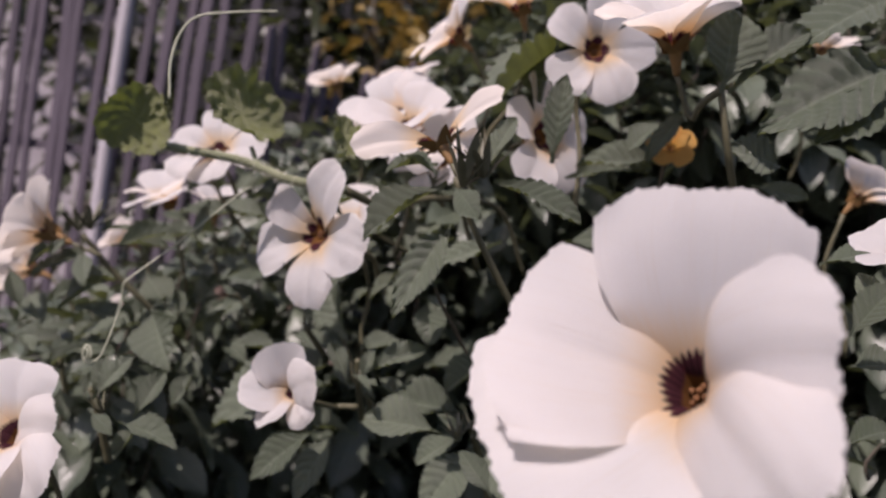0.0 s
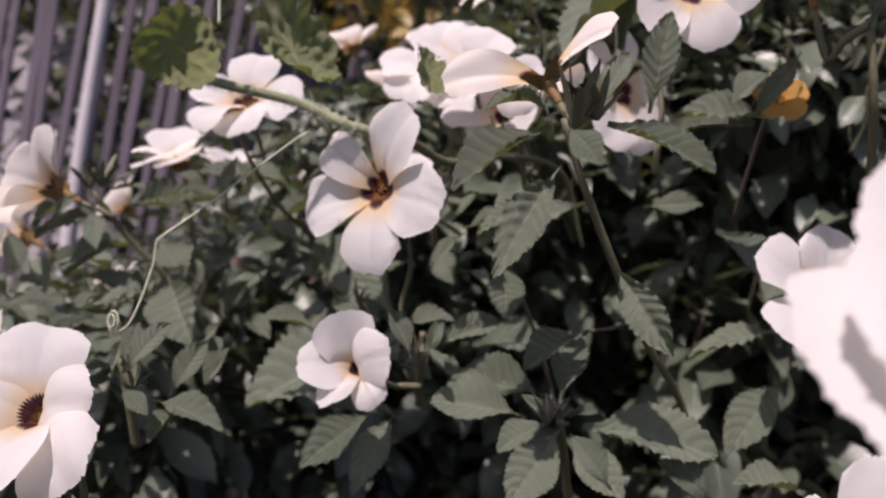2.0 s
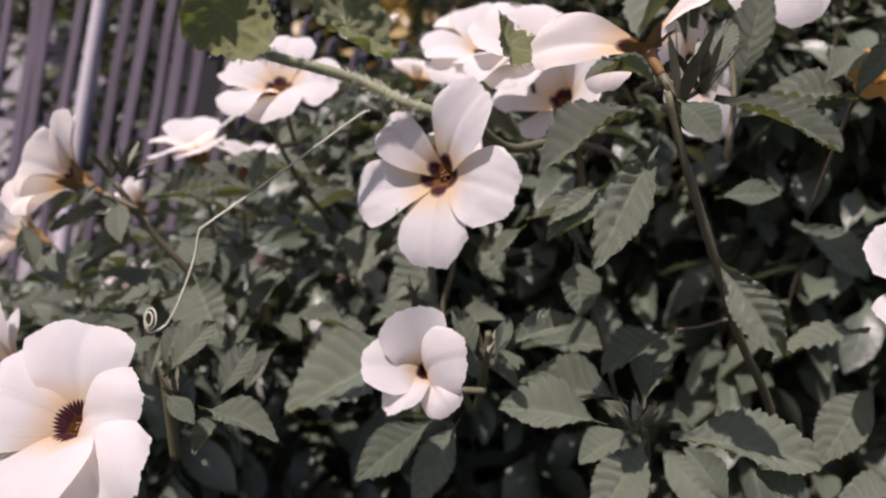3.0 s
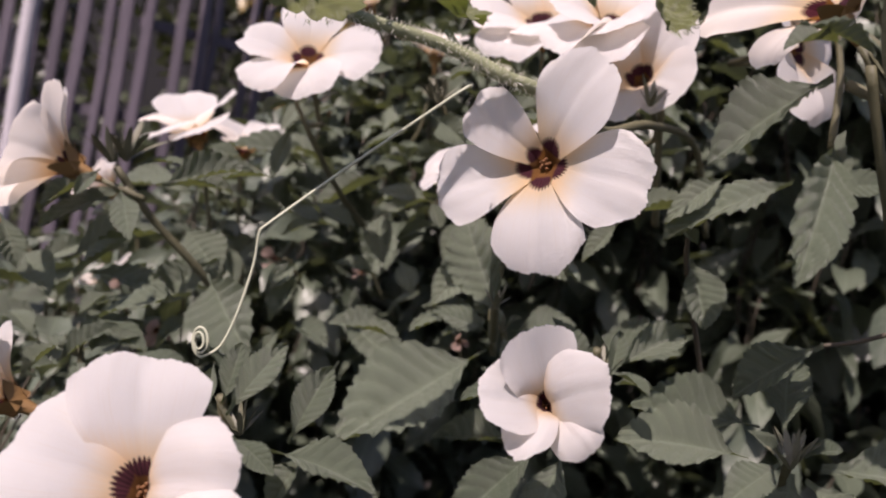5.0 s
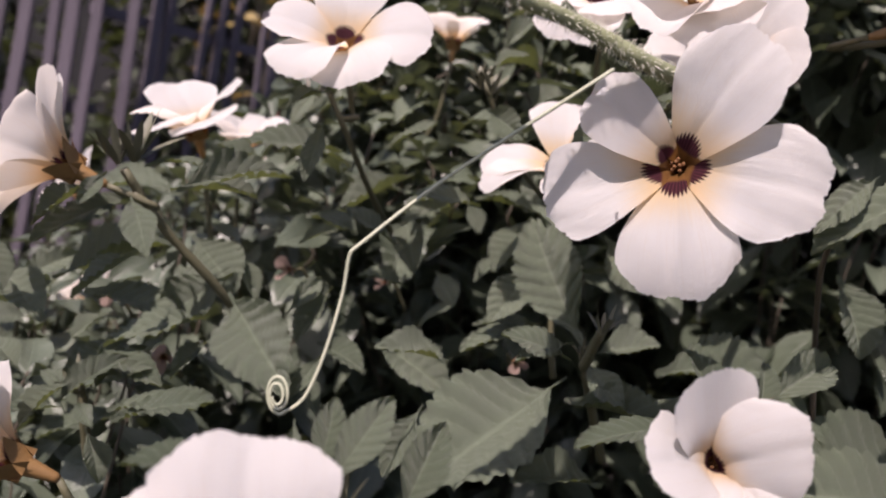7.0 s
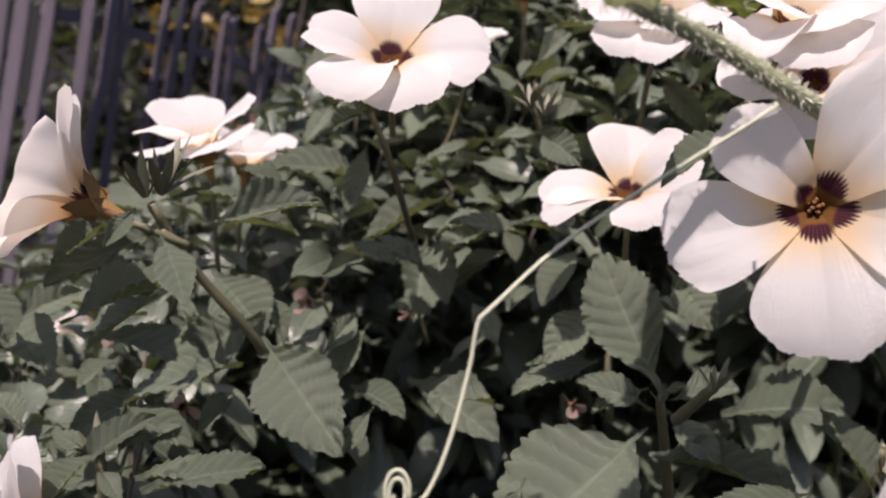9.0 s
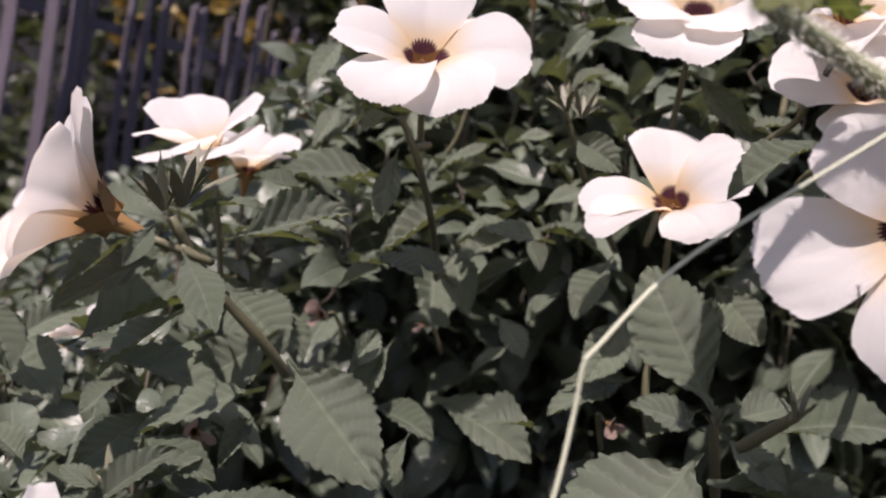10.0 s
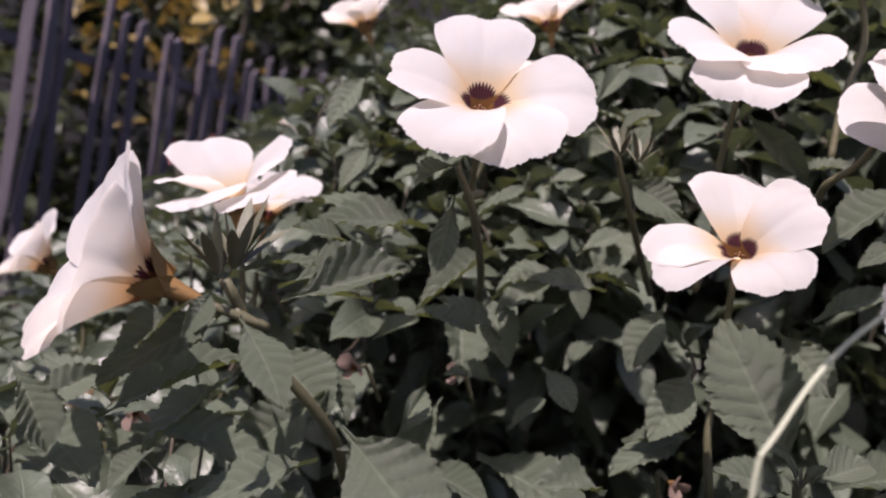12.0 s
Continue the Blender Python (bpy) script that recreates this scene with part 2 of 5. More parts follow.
def petal_mesh(spec, seed, nu=26, nv=31):
    """A broad petal in its flower's frame (z: the flower's axis). spec: the turn round the axis and the rise over the flat, both
    to the petal's tip, in degrees; length; width over length; arch of its midline; lean of its face; how far its clockwise and
    its other edge roll inwards; how far its tip bends back."""
    turn, rise, length, width, arch, lean, roll_cw, roll_ccw, tip = spec
    rng = random.Random(seed)
    ph, ph2, ph3 = rng.uniform(0, 6.3), rng.uniform(0, 6.3), rng.uniform(0, 6.3)
    notch, flat = rng.uniform(0.0, 0.03), rng.uniform(0.16, 0.30)
    n = 60
    line, x, z = [(0.0, 0.0)], 0.0, 0.0
    for i in range(n):
        m = (i + 0.5) / n
        th = radians(arch * (1.0 - 2.0 * m) + 14 * max(0.0, 1 - m / 0.2) - tip * max(0.0, (m - 0.62) / 0.38) ** 1.5)
        x, z = x + math.cos(th) / n, z + math.sin(th) / n
        line.append((x, z))
    back, size = math.atan2(z, x), length * 0.95 / math.hypot(x, z)
    a = radians(rise) - back
    ca, sa = math.cos(a) * size, math.sin(a) * size
    line = [(0.05 * length + p * ca - q * sa, p * sa + q * ca) for p, q in line]
    rows, uvs = [], []
    for i in range(nu):
        u = (i / (nu - 1)) ** 0.9
        body = 0.20 + 0.80 * math.sin(0.5 * math.pi * min(1.0, u / 0.90)) ** 1.15
        half = 0.5 * width * length * body
        # the cross-section, turned inwards more and more towards its edges
        cross = {}
        for sign, roll in ((-1, roll_cw), (1, roll_ccw)):
            lat = up = 0.0
            steps = (nv - 1) // 2
            for j in range(1, steps + 1):
                v = (j - 0.5) / steps
                q = radians(roll) * v ** 1.6 * min(1.0, 0.35 + 0.9 * u) + radians(12) * (1 - u)
                lat, up = lat + math.cos(q) * half / steps, up + math.sin(q) * half / steps
                cross[sign * j] = (sign * lat, up)
        cross[0] = (0.0, 0.0)
        row, uvr = [], []
        for j in range(nv):
            k = j - (nv - 1) // 2
            v = 2 * j / (nv - 1) - 1
            frill = 0.010 * math.sin(6 * v + ph) + 0.007 * math.sin(19 * v + ph2) + (0.005 * math.sin(47 * v + ph) + 0.005 * math.sin(71 * v + ph3) if nv > 30 else 0.0)
            s = u * (1 - flat * abs(v) ** 2.6 * u + (frill - notch * math.exp(-(v / 0.25) ** 2)) * u ** 5)
            f = min(n - 1e-6, max(0.0, s * n))
            (x0, z0), (x1, z1), g = line[int(f)], line[int(f) + 1], f - int(f)
            px, pz = x0 + (x1 - x0) * g, z0 + (z1 - z0) * g
            q = math.hypot(x1 - x0, z1 - z0)
            tx, tz = (x1 - x0) / q, (z1 - z0) / q
            lat, up = cross[k]
            edge = abs(v) ** 2
            up += length * (0.013 * math.sin(6 * u + 3 * v + ph) * u + 0.022 * edge * math.sin(8 * u + ph2 + 2 * v) * u)
            up += length * (0.011 * math.sin(7 * v + ph3) * max(0.0, u - 0.35) + 0.0025 * math.sin(19 * v + 7 * u + ph) * max(0.0, u - 0.6) * 2)
            up -= 0.020 * length * math.exp(-(v / 0.16) ** 2) * u * (1 - 0.6 * u)
            b = radians(lean) * min(1.0, 2.0 * u)
            lat, up = lat * math.cos(b) - up * math.sin(b), lat * math.sin(b) + up * math.cos(b)
            row.append((px - tz * up, lat, pz + tx * up))
            uvr.append((s, v * 0.5 + 0.5))
        rows.append(row)
        uvs.append(uvr)
    c, sn = math.cos(radians(turn)), math.sin(radians(turn))
    return grid_mesh("petal", [[(p[0] * c - p[1] * sn, p[0] * sn + p[1] * c, p[2]) for p in r] for r in rows], uvs)


def ring(length, rise, width, arch, lean, roll, tip, seed):
    """Five like petals, each a little different."""
    rng = random.Random(seed)
    return [(72 * k + rng.uniform(-7, 7), rise + rng.uniform(-7, 7), length * rng.uniform(0.93, 1.05), width * rng.uniform(0.92, 1.08), arch, lean, rng.uniform(-6, 8), roll * rng.uniform(0.3, 1.5), tip * rng.uniform(0.4, 1.6)) for k in range(5)]


def frame_of(place, z_way, x_way):
    z = Vector(z_way).normalized()
    x = (Vector(x_way) - z * z.dot(Vector(x_way))).normalized()
    y = z.cross(x)
    return Matrix(((x.x, y.x, z.x, place[0]), (x.y, y.y, z.y, place[1]), (x.z, y.z, z.z, place[2]), (0, 0, 0, 1)))


def calyx_mesh(length, cup):
    """A short funnel with five narrow pointed sepals that hug the petals from outside."""
    bm = bmesh.new()
    prof = [(0.032, -0.30), (0.045, -0.26), (0.06, -0.16), (0.075, -0.07), (0.085, -0.015)]
    n = 15
    rings = [[bm.verts.new((r * length * math.cos(a), r * length * math.sin(a), z * length)) for a in (2 * math.pi * k / n for k in range(n))] for r, z in prof]
    for p, q in zip(rings, rings[1:]):
        for k in range(n):
            bm.faces.new((p[k], p[(k + 1) % n], q[(k + 1) % n], q[k]))
    bm.faces.new(rings[0][::-1])
    for k in range(5):
        a0 = 2 * math.pi * (k + 0.5) / 5
        c, sn = math.cos(a0), math.sin(a0)
        x, z, prev = 0.075, -0.03, None
        for i in range(8):
            s = i / 7
            th = radians(cup - 6 + 36 * max(0, 1 - s * 0.36 / 0.34))
            ox, oz = math.sin(th) * 0.05 * s, -math.cos(th) * 0.05 * s
            w = length * (0.13 * (1 - s) ** 0.8 + 0.001)
            r, h = (x + ox) * length, (z + oz) * length
            pair = [bm.verts.new((r * c - q * w * sn, r * sn + q * w * c, h)) for q in (-1, 1)]
            if prev:
                bm.faces.new((prev[0], prev[1], pair[1], pair[0]))
            prev = pair
            x += math.cos(th) * 0.36 / 7
            z += math.sin(th) * 0.36 / 7
    return to_mesh("calyx", bm)


def stamen_mesh(length):
    """Five stamens and three brushy styles in the throat."""
    bm = bmesh.new()
    for k in range(8):
        a = 2 * math.pi * k / 5 if k < 5 else 2 * math.pi * (k - 5) / 3 + 0.4
        r, h = (0.045, 0.045) if k < 5 else (0.022, 0.06)
        foot = Vector((0.02 * math.cos(a), 0.02 * math.sin(a), -0.02)) * length
        top = Vector((r * math.cos(a), r * math.sin(a), h)) * length
        tube([foot, (foot + top) / 2 + Vector((0, 0, 0.01 * length)), top], 0.008 * length, 0.007 * length, 4, 5, bm)
        m = Matrix.Translation(top) @ Matrix.Diagonal((0.017, 0.017, 0.032, 1)) @ Matrix.Scale(length, 4)
        bmesh.ops.create_icosphere(bm, subdivisions=1, radius=1.0, matrix=m)
    return to_mesh("flower_centre", bm)


FLOWER_LABELS = {
    "wide": "broad white flower with overlapping petals and a dark maroon eye",
    "flat": "wide open five-petalled white flower with maroon eye, dappled with shade",
    "furled": "half-furled creamy white flower with spirally folded petals",
    "side": "white funnel-shaped flower turned sideways with brown-green calyx",
    "open": "open white flower with cream throat and maroon eye on a stalk",
    "back": "white flower seen from behind above a whorl of leaves",
    "shade": "white flower in the shade among green leaves",
    "far": "small white flower above the leaves near the fence",
}


def white_flower(place, axis, first, petals, seed, look_of, foot=None):
    """Five contorted petals on a calyx, with stamens in the throat and a stalk down into the shrub."""
    f = thing("white_flower", place, FLOWER_LABELS[look_of], "flower", "white flowers of the shrub")
    m = frame_of(place, axis, first)
    rng = random.Random(seed)
    near = look_of in ("wide", "flat", "open", "furled")
    length = sum(p[2] for p in petals) / len(petals)
    cup = sum(p[1] for p in petals) / len(petals)
    for k, spec in enumerate(petals):
        part("petal", petal_mesh(spec, seed * 10 + k, 34 if near else 22, 61 if near else 25), PETAL, f, m=m)
    part("flower_centre", stamen_mesh(length), ANTHER, f, "orange-brown stamens and styles", m)
    part("calyx", calyx_mesh(length, cup), CALYX, f, "brown-green pointed calyx", m)
    p, a = Vector(place), Vector(axis).normalized()
    s0 = p - a * 0.29 * length
    end = Vector(foot) if foot else s0 + Vector((rng.uniform(-0.015, 0.015), rng.uniform(0.0, 0.025), -0.06))
    mid = s0 - a * 0.012 + (end - s0) * 0.25
    part("stalk", tube([s0, mid, (mid + end) / 2 + Vector((rng.uniform(-0.004, 0.004), 0, 0)), end], 0.0009, 0.0012, 14, 7, None, 0.06, seed), STEM, f)
    return f


# ---- leaves ----
def leaf_rows(wr, teeth, seed, fold, arch, quilt, nu, nv):
    """A pointed, saw-edged leaf of length 1 along +y, creased along its midrib and puckered between its side veins."""
    rng = random.Random(seed)
    ph, bend = rng.uniform(0, 6.3), rng.uniform(-0.05, 0.05)
    rows, uvs = [], []
    wide = rng.uniform(0.50, 0.60)
    for i in range(nu):
        u = i / (nu - 1)
        if u < 0.08:
            half = 0.030 + 0.15 * u
        else:
            q = (u - 0.08) / 0.92
            if q < wide:
                half = math.sin(0.5 * math.pi * q / wide) ** 1.35
            else:
                half = max(0.0, math.cos(0.5 * math.pi * (q - wide) / (1 - wide))) ** 0.82
            half = max(0.5 * wr * half, 0.042 if u < 0.3 else 0.010)
        tooth = (u * teeth + 0.3) % 1.0
        toothed = 0.24 < u < 0.985
        saw = (0.62 - abs(tooth - 0.62) if tooth > 0.62 else math.sin(0.5 * math.pi * tooth / 0.62) * 0.62) if toothed else 0.35
        if tooth > 0.62 and toothed:
            saw = 0.62 * (1 - (tooth - 0.62) / 0.38) ** 1.3
        row, uvr = [], []
        for j in range(nv):
            v = 2 * j / (nv - 1) - 1
            edge = abs(v)
            rim = 1.0 if edge > 0.95 else 0.0
            lat = half * v * (1 + rim * 0.15 * (saw - 0.35))
            rib = abs(math.sin(math.pi * (u * 9.0 - edge * 1.7)))
            up = fold * abs(lat) - arch * (u - 0.15) ** 2 * (1 if u > 0.15 else 0.2)
            up += quilt * (rib ** 0.6 - 0.5) * min(1, half * 6) * (0.45 + 0.55 * edge) * (1 if edge > 0.05 else 0)
            up += 0.040 * math.sin(8 * u + ph + 2.2 * v) * edge
            row.append((lat + bend * math.sin(math.pi * u), u + rim * 0.024 * saw * toothed, up))
            uvr.append((u, v * 0.5 + 0.5))
        rows.append(row)
        uvs.append(uvr)
    return rows, uvs


LEAF_MESHES = []
for k in range(8):
    r = random.Random(100 + k)
    LEAF_MESHES.append(grid_mesh("leaf", *leaf_rows(1.0, 17 + k % 4, 40 + k, r.uniform(0.10, 0.42), r.uniform(0.06, 0.36), r.uniform(0.038, 0.060), 84, 13)))

shrub = thing("flowering_shrub", (0.0, 0.45, 0.0), "leafy green shrub with saw-edged leaves and white flowers", "shrub")
leaf_count = 0


def leaf(base, tip, normal, wr):
    """A leaf of the shrub from its foot to its point, facing along normal; wr is its width over its length."""
    global leaf_count
    b, e = Vector(base), Vector(tip)
    y = e - b
    size = y.length
    y.normalize()
    turn = random.Random(leaf_count)
    z = Vector(normal) + 0.28 * Vector((turn.uniform(-1, 1), turn.uniform(-1, 1), turn.uniform(-1, 1)))
    z = (z - y * z.dot(y)).normalized()
    x = y.cross(z)
    m = Matrix(((x.x, y.x, z.x, b.x), (x.y, y.y, z.y, b.y), (x.z, y.z, z.z, b.z), (0, 0, 0, 1))) @ Matrix.Diagonal((size * wr, size, size * 0.95, 1))
    part("leaf", LEAF_MESHES[leaf_count % 8], LEAF, shrub, m=m)
    leaf_count += 1


def stem(points, r0=0.0016, r1=0.0024, mat=None):
    part("stem", tube(points, r0, r1, 20, 8, None, 0.07, len(points)), mat or STEM, shrub)


def bud(place, way, size, seed):
    """A tip of a shoot: narrow upright young blades round one or two pointed buds."""
    rng = random.Random(seed)
    bm = bmesh.new()
    m = frame_of(place, way, (1, 0.3, 0.1))
    for k in range(9):
        a = 2.4 * k
        rise = radians(78 - 5.0 * k + rng.uniform(-8, 8))
        ln = size * rng.uniform(0.6, 1.1)
        out, up = math.cos(rise), math.sin(rise)
        prev = None
        for i in range(7):
            s = i / 6
            w = ln * 0.085 * math.sin(math.pi * (0.12 + 0.88 * s)) ** 0.8 + 0.00005
            r, h = ln * s * out + 0.0006, ln * s * up - 0.10 * ln * s * s * out
            row = [bm.verts.new(m @ Vector((r * math.cos(a) - q * w * math.sin(a), r * math.sin(a) + q * w * math.cos(a), h + abs(q) * w * 0.5))) for q in (-1, 0, 1)]
            if prev:
                bm.faces.new((prev[0], prev[1], row[1], row[0]))
                bm.faces.new((prev[1], prev[2], row[2], row[1]))
            prev = row
    part("bud", bm, BUD, shrub, "shoot tip with narrow young leaves and buds")


# ---- ground, wall, fence ----
def height_noise(x, y):
    return 0.02 * noise.noise((x * 2, y * 2, 0)) + 0.006 * noise.noise((x * 11, y * 11, 3))


bm = bmesh.new()
steps = [-400, -60, -12, -4] + [-2.5 + 0.2 * k for k in range(26)] + [4, 12, 60, 400]
vs = [[bm.verts.new((x, y + 1, height_noise(x, y) if abs(x) < 3 and abs(y) < 3 else 0)) for x in steps] for y in steps]
for i in range(len(steps) - 1):
    for j in range(len(steps) - 1):
        bm.faces.new((vs[i][j], vs[i][j + 1], vs[i + 1][j + 1], vs[i + 1][j]))
tagged(part("ground", bm, SOIL), "bare brown soil", "ground", kind="structure")


def box(bm, x0, x1, y0, y1, z0, z1, m=None):
    m = m or Matrix.Identity(4)
    g = bmesh.ops.create_cube(bm, size=1.0, matrix=m @ Matrix.Translation(((x0 + x1) / 2, (y0 + y1) / 2, (z0 + z1) / 2)) @ Matrix.Diagonal((x1 - x0, y1 - y0, z1 - z0, 1)))
    return g


# added backdrop wall, coloured as dark as the shade behind the bushes
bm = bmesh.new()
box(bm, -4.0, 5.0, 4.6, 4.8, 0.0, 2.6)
wall = part("wall_north", to_mesh("wall_north", bm, False), SHADE_WALL)
tagged(wall, "near-black garden wall, the deep shade put into its colour", "wall", kind="structure")

# added wall that stands in for something pale and sunlit beyond the slats
bm = bmesh.new()
box(bm, -4.0, -1.06, 2.9, 3.05, 0.0, 1.75)
bmesh.ops.bevel(bm, geom=bm.edges[:], offset=0.012, segments=2)
wall = part("wall_west", to_mesh("wall_west", bm, False), PALE_WALL)
tagged(wall, "pale blotchy wall standing in for bright patches behind the slat fence", "wall", kind="structure")


def slat_mesh(seed, wide, thick, high):
    """A rough lath with an uneven face and a worn, slanted top."""
    rng = random.Random(seed)
    bm = bmesh.new()
    n = 10
    rings = []
    for i in range(n + 1):
        s = i / n
        w, t = wide * (1 + 0.07 * rng.uniform(-1, 1)) / 2, thick * (1 + 0.08 * rng.uniform(-1, 1)) / 2
        ox, oy = 0.004 * rng.uniform(-1, 1), 0.003 * rng.uniform(-1, 1)
        c = 0.25
        ring = [(-w, -t + c * t), (-w + c * w, -t), (w - c * w, -t), (w, -t + c * t), (w, t - c * t), (w - c * w, t), (-w + c * w, t), (-w, t - c * t)]
        rings.append([bm.verts.new((x + ox, y + oy, high * s + (0.012 * x / wide if i == n else 0))) for x, y in ring])
    for p, q in zip(rings, rings[1:]):
        for k in range(8):
            bm.faces.new((p[k], p[(k + 1) % 8], q[(k + 1) % 8], q[k]))
    bm.faces.new(rings[0][::-1])
    bm.faces.new(rings[-1])
    return to_mesh("slat", bm, False)


fence = thing("fence", (-0.3, 1.45, 0.0), "weathered grey wooden slat fence with uneven leaning laths", "fence", kind="structure")
CORNER = Vector((-0.40, 1.35, 0.0))
RIGHT_END, LEFT_END = Vector((1.2, 3.60, 0.0)), Vector((-2.2, 1.60, 0.0))
rng = random.Random(5)
SLATS = [slat_mesh(60 + k, 0.0145, 0.008, 1.0) for k in range(6)]


def slats(a, b, top0, top1, gap, rail):
    way = b - a
    side = 1 if way.x > 0 else -1
    n = int(way.length / gap)
    ang = math.atan2(way.y, way.x)
    for k in range(n):
        s = (k + 0.5 + rng.uniform(-0.14, 0.14)) / n
        p = a + way * s
        high = top0 + (top1 - top0) * min(1, s * 2.2) + rng.uniform(-0.03, 0.03)
        m = Matrix.Translation(p) @ Matrix.Rotation(ang, 4, "Z") @ Matrix.Rotation(side * radians(rng.uniform(3.2, 5.4)), 4, "Y") @ Matrix.Diagonal((rng.uniform(0.85, 1.25), 1, high, 1))
        part("slat", SLATS[k % 6], WOOD, fence, m=m)
    for z in (0.30, rail):
        bm = bmesh.new()
        box(bm, 0, way.length, 0.008 * side, 0.022 * side, z - 0.008, z + 0.008)
        bmesh.ops.bevel(bm, geom=bm.edges[:], offset=0.003, segments=1)
        part("rail", to_mesh("rail", bm, False), WOOD, fence, m=Matrix.Translation(a) @ Matrix.Rotation(ang, 4, "Z"))


slats(CORNER, RIGHT_END, 0.96, 0.94, 0.052, 0.86)
slats(CORNER, LEFT_END, 1.10, 1.40, 0.036, 0.72)
post = part("post", tube([(-0.60, 1.37, 0), (-0.59, 1.37, 0.6), (-0.52, 1.37, 1.5)], 0.013, 0.011, 14, 9, None, 0.05, 4), PALE_WOOD, fence, "pale weathered round post")


# ---- masses of leaves ----
def leaf_template(wr, seed, nu=15, nv=5):
    rows, uvs = leaf_rows(wr, (nu - 1) / 2, seed, 0.36, 0.32, 0.03, nu, nv)
    v = np.array([p for r in rows for p in r])
    f = np.array([(i * nv + j, i * nv + j + 1, (i + 1) * nv + j + 1, (i + 1) * nv + j) for i in range(nu - 1) for j in range(nv - 1)])
    return v, f, np.array([c for r in uvs for c in r])


PLAIN_TEMPLATES = [leaf_template(w, 80 + k, 9, 3) for k, w in enumerate((0.36, 0.42, 0.48))]
TEMPLATES = [leaf_template(w, 70 + k) for k, w in enumerate((0.34, 0.38, 0.42, 0.46, 0.50, 0.40))]


def leaf_matrix(base, way, size, roll, rng):
    """A leaf's pose: it grows from base along way, its upper face turned to the sky."""
    y = Vector(way).normalized()
    z = Vector((0, 0, 1)) + 0.35 * Vector((rng.uniform(-1, 1), rng.uniform(-1, 1), 0))
    if abs(y.z) > 0.93:
        z = Vector((rng.uniform(-1, 1), rng.uniform(-1, 1), 0.2))
    z = (z - y * z.dot(y)).normalized()
    m = Matrix.Rotation(roll, 3, y)
    z = m @ z
    x = y.cross(z)
    return np.array(((x.x, y.x, z.x), (x.y, y.y, z.y), (x.z, y.z, z.z))) * size, np.array(base)


def mass_mesh(name, poses, rng, shapes=TEMPLATES):
    vs, fs, us, n = [], [], [], 0
    for rot, at in poses:
        v, f, c = shapes[rng.randrange(len(shapes))]
        vs.append(v @ rot.T + at)
        fs.append(f + n)
        us.append(c)
        n += len(v)
    vs, fs, us = np.concatenate(vs), np.concatenate(fs), np.concatenate(us)
    me = bpy.data.meshes.new(name)
    me.from_pydata(vs.tolist(), [], fs.tolist())
    layer = me.uv_layers.new(name="UVMap")
    layer.data.foreach_set("uv", us[fs.ravel()].ravel())
    me.polygons.foreach_set("use_smooth", [True] * len(fs))
    return me


def shoot(rng, top, count, size, stems):
    """Poses of the leaves of one shoot: a rosette at its top and leaves down its stem."""
    lean = Vector((rng.uniform(-0.35, 0.35), rng.uniform(-0.35, 0.35), 1)).normalized()
    foot = top - lean * (0.015 if open_pit(top - lean * 0.08) else rng.uniform(0.05, 0.08))
    side = Vector((rng.uniform(-0.006, 0.006), rng.uniform(-0.006, 0.006), 0))
    if not open_pit(top):
        tube([foot, (foot + top) / 2 + side, top], 0.0008, 0.0005, 4, 4, stems)
    out = []
    a = rng.uniform(0, 6.3)
    for k in range(count):
        a += 2.4 + rng.uniform(-0.3, 0.3)
        s = k / count
        rise = radians(58 - 92 * min(1, s * 1.7) + rng.uniform(-14, 14))
        d = Vector((math.cos(a) * math.cos(rise), math.sin(a) * math.cos(rise), math.sin(rise)))
        at = top - lean * (0.10 * max(0, s - 0.25) + 0.002)
        ln = size * (0.35 + 0.75 * min(1, s * 2.2)) * rng.uniform(0.75, 1.2)
        out.append(leaf_matrix(at, d, ln, rng.uniform(-0.5, 0.5), rng))
    return out


def canopy(x, y):
    """How high the shrub's leaves reach at a place."""
    a = min(1.0, max(0.0, (y - 0.26) / 0.32))
    near = 0.615 + 0.30 * max(0.0, x - 0.02)
    far = min(0.96, max(0.60, 0.70 + 0.78 * (x + 0.2)))
    return near + (far - near) * a - 0.10 * max(0.0, -0.2 - x) - 0.035 * math.exp(-((x + 0.03) / 0.09) ** 2 - ((y - 0.40) / 0.10) ** 2)


def within(x, y, rng):
    """Inside the rounded, uneven plan of the shrub."""
    return ((x - 0.10) / 0.74) ** 2 + ((y - 0.42) / 0.95) ** 2 < 1.0 - 0.12 * rng.random() + 0.10 * math.sin(9 * x + 7 * y)


def open_pit(p):
    """The bare, shaded space between the outer twigs, under the roof of leaves, and the air in front of it."""
    x, y, z = p
    if -0.21 < x < 0.16 and 0.16 < y < 0.41 and z > 0.54:
        return True
    if -0.13 < x < 0.02 and y < 0.47 and 0.62 < z < canopy(x, y) - 0.012 - 0.03 * math.sin(90 * x + 40 * y) ** 2:
        return True
    return -0.14 < x < 0.30 and 0.25 < y < (0.62 if x < 0.14 else 0.50) and 0.42 < z < canopy(x, y) - 0.045


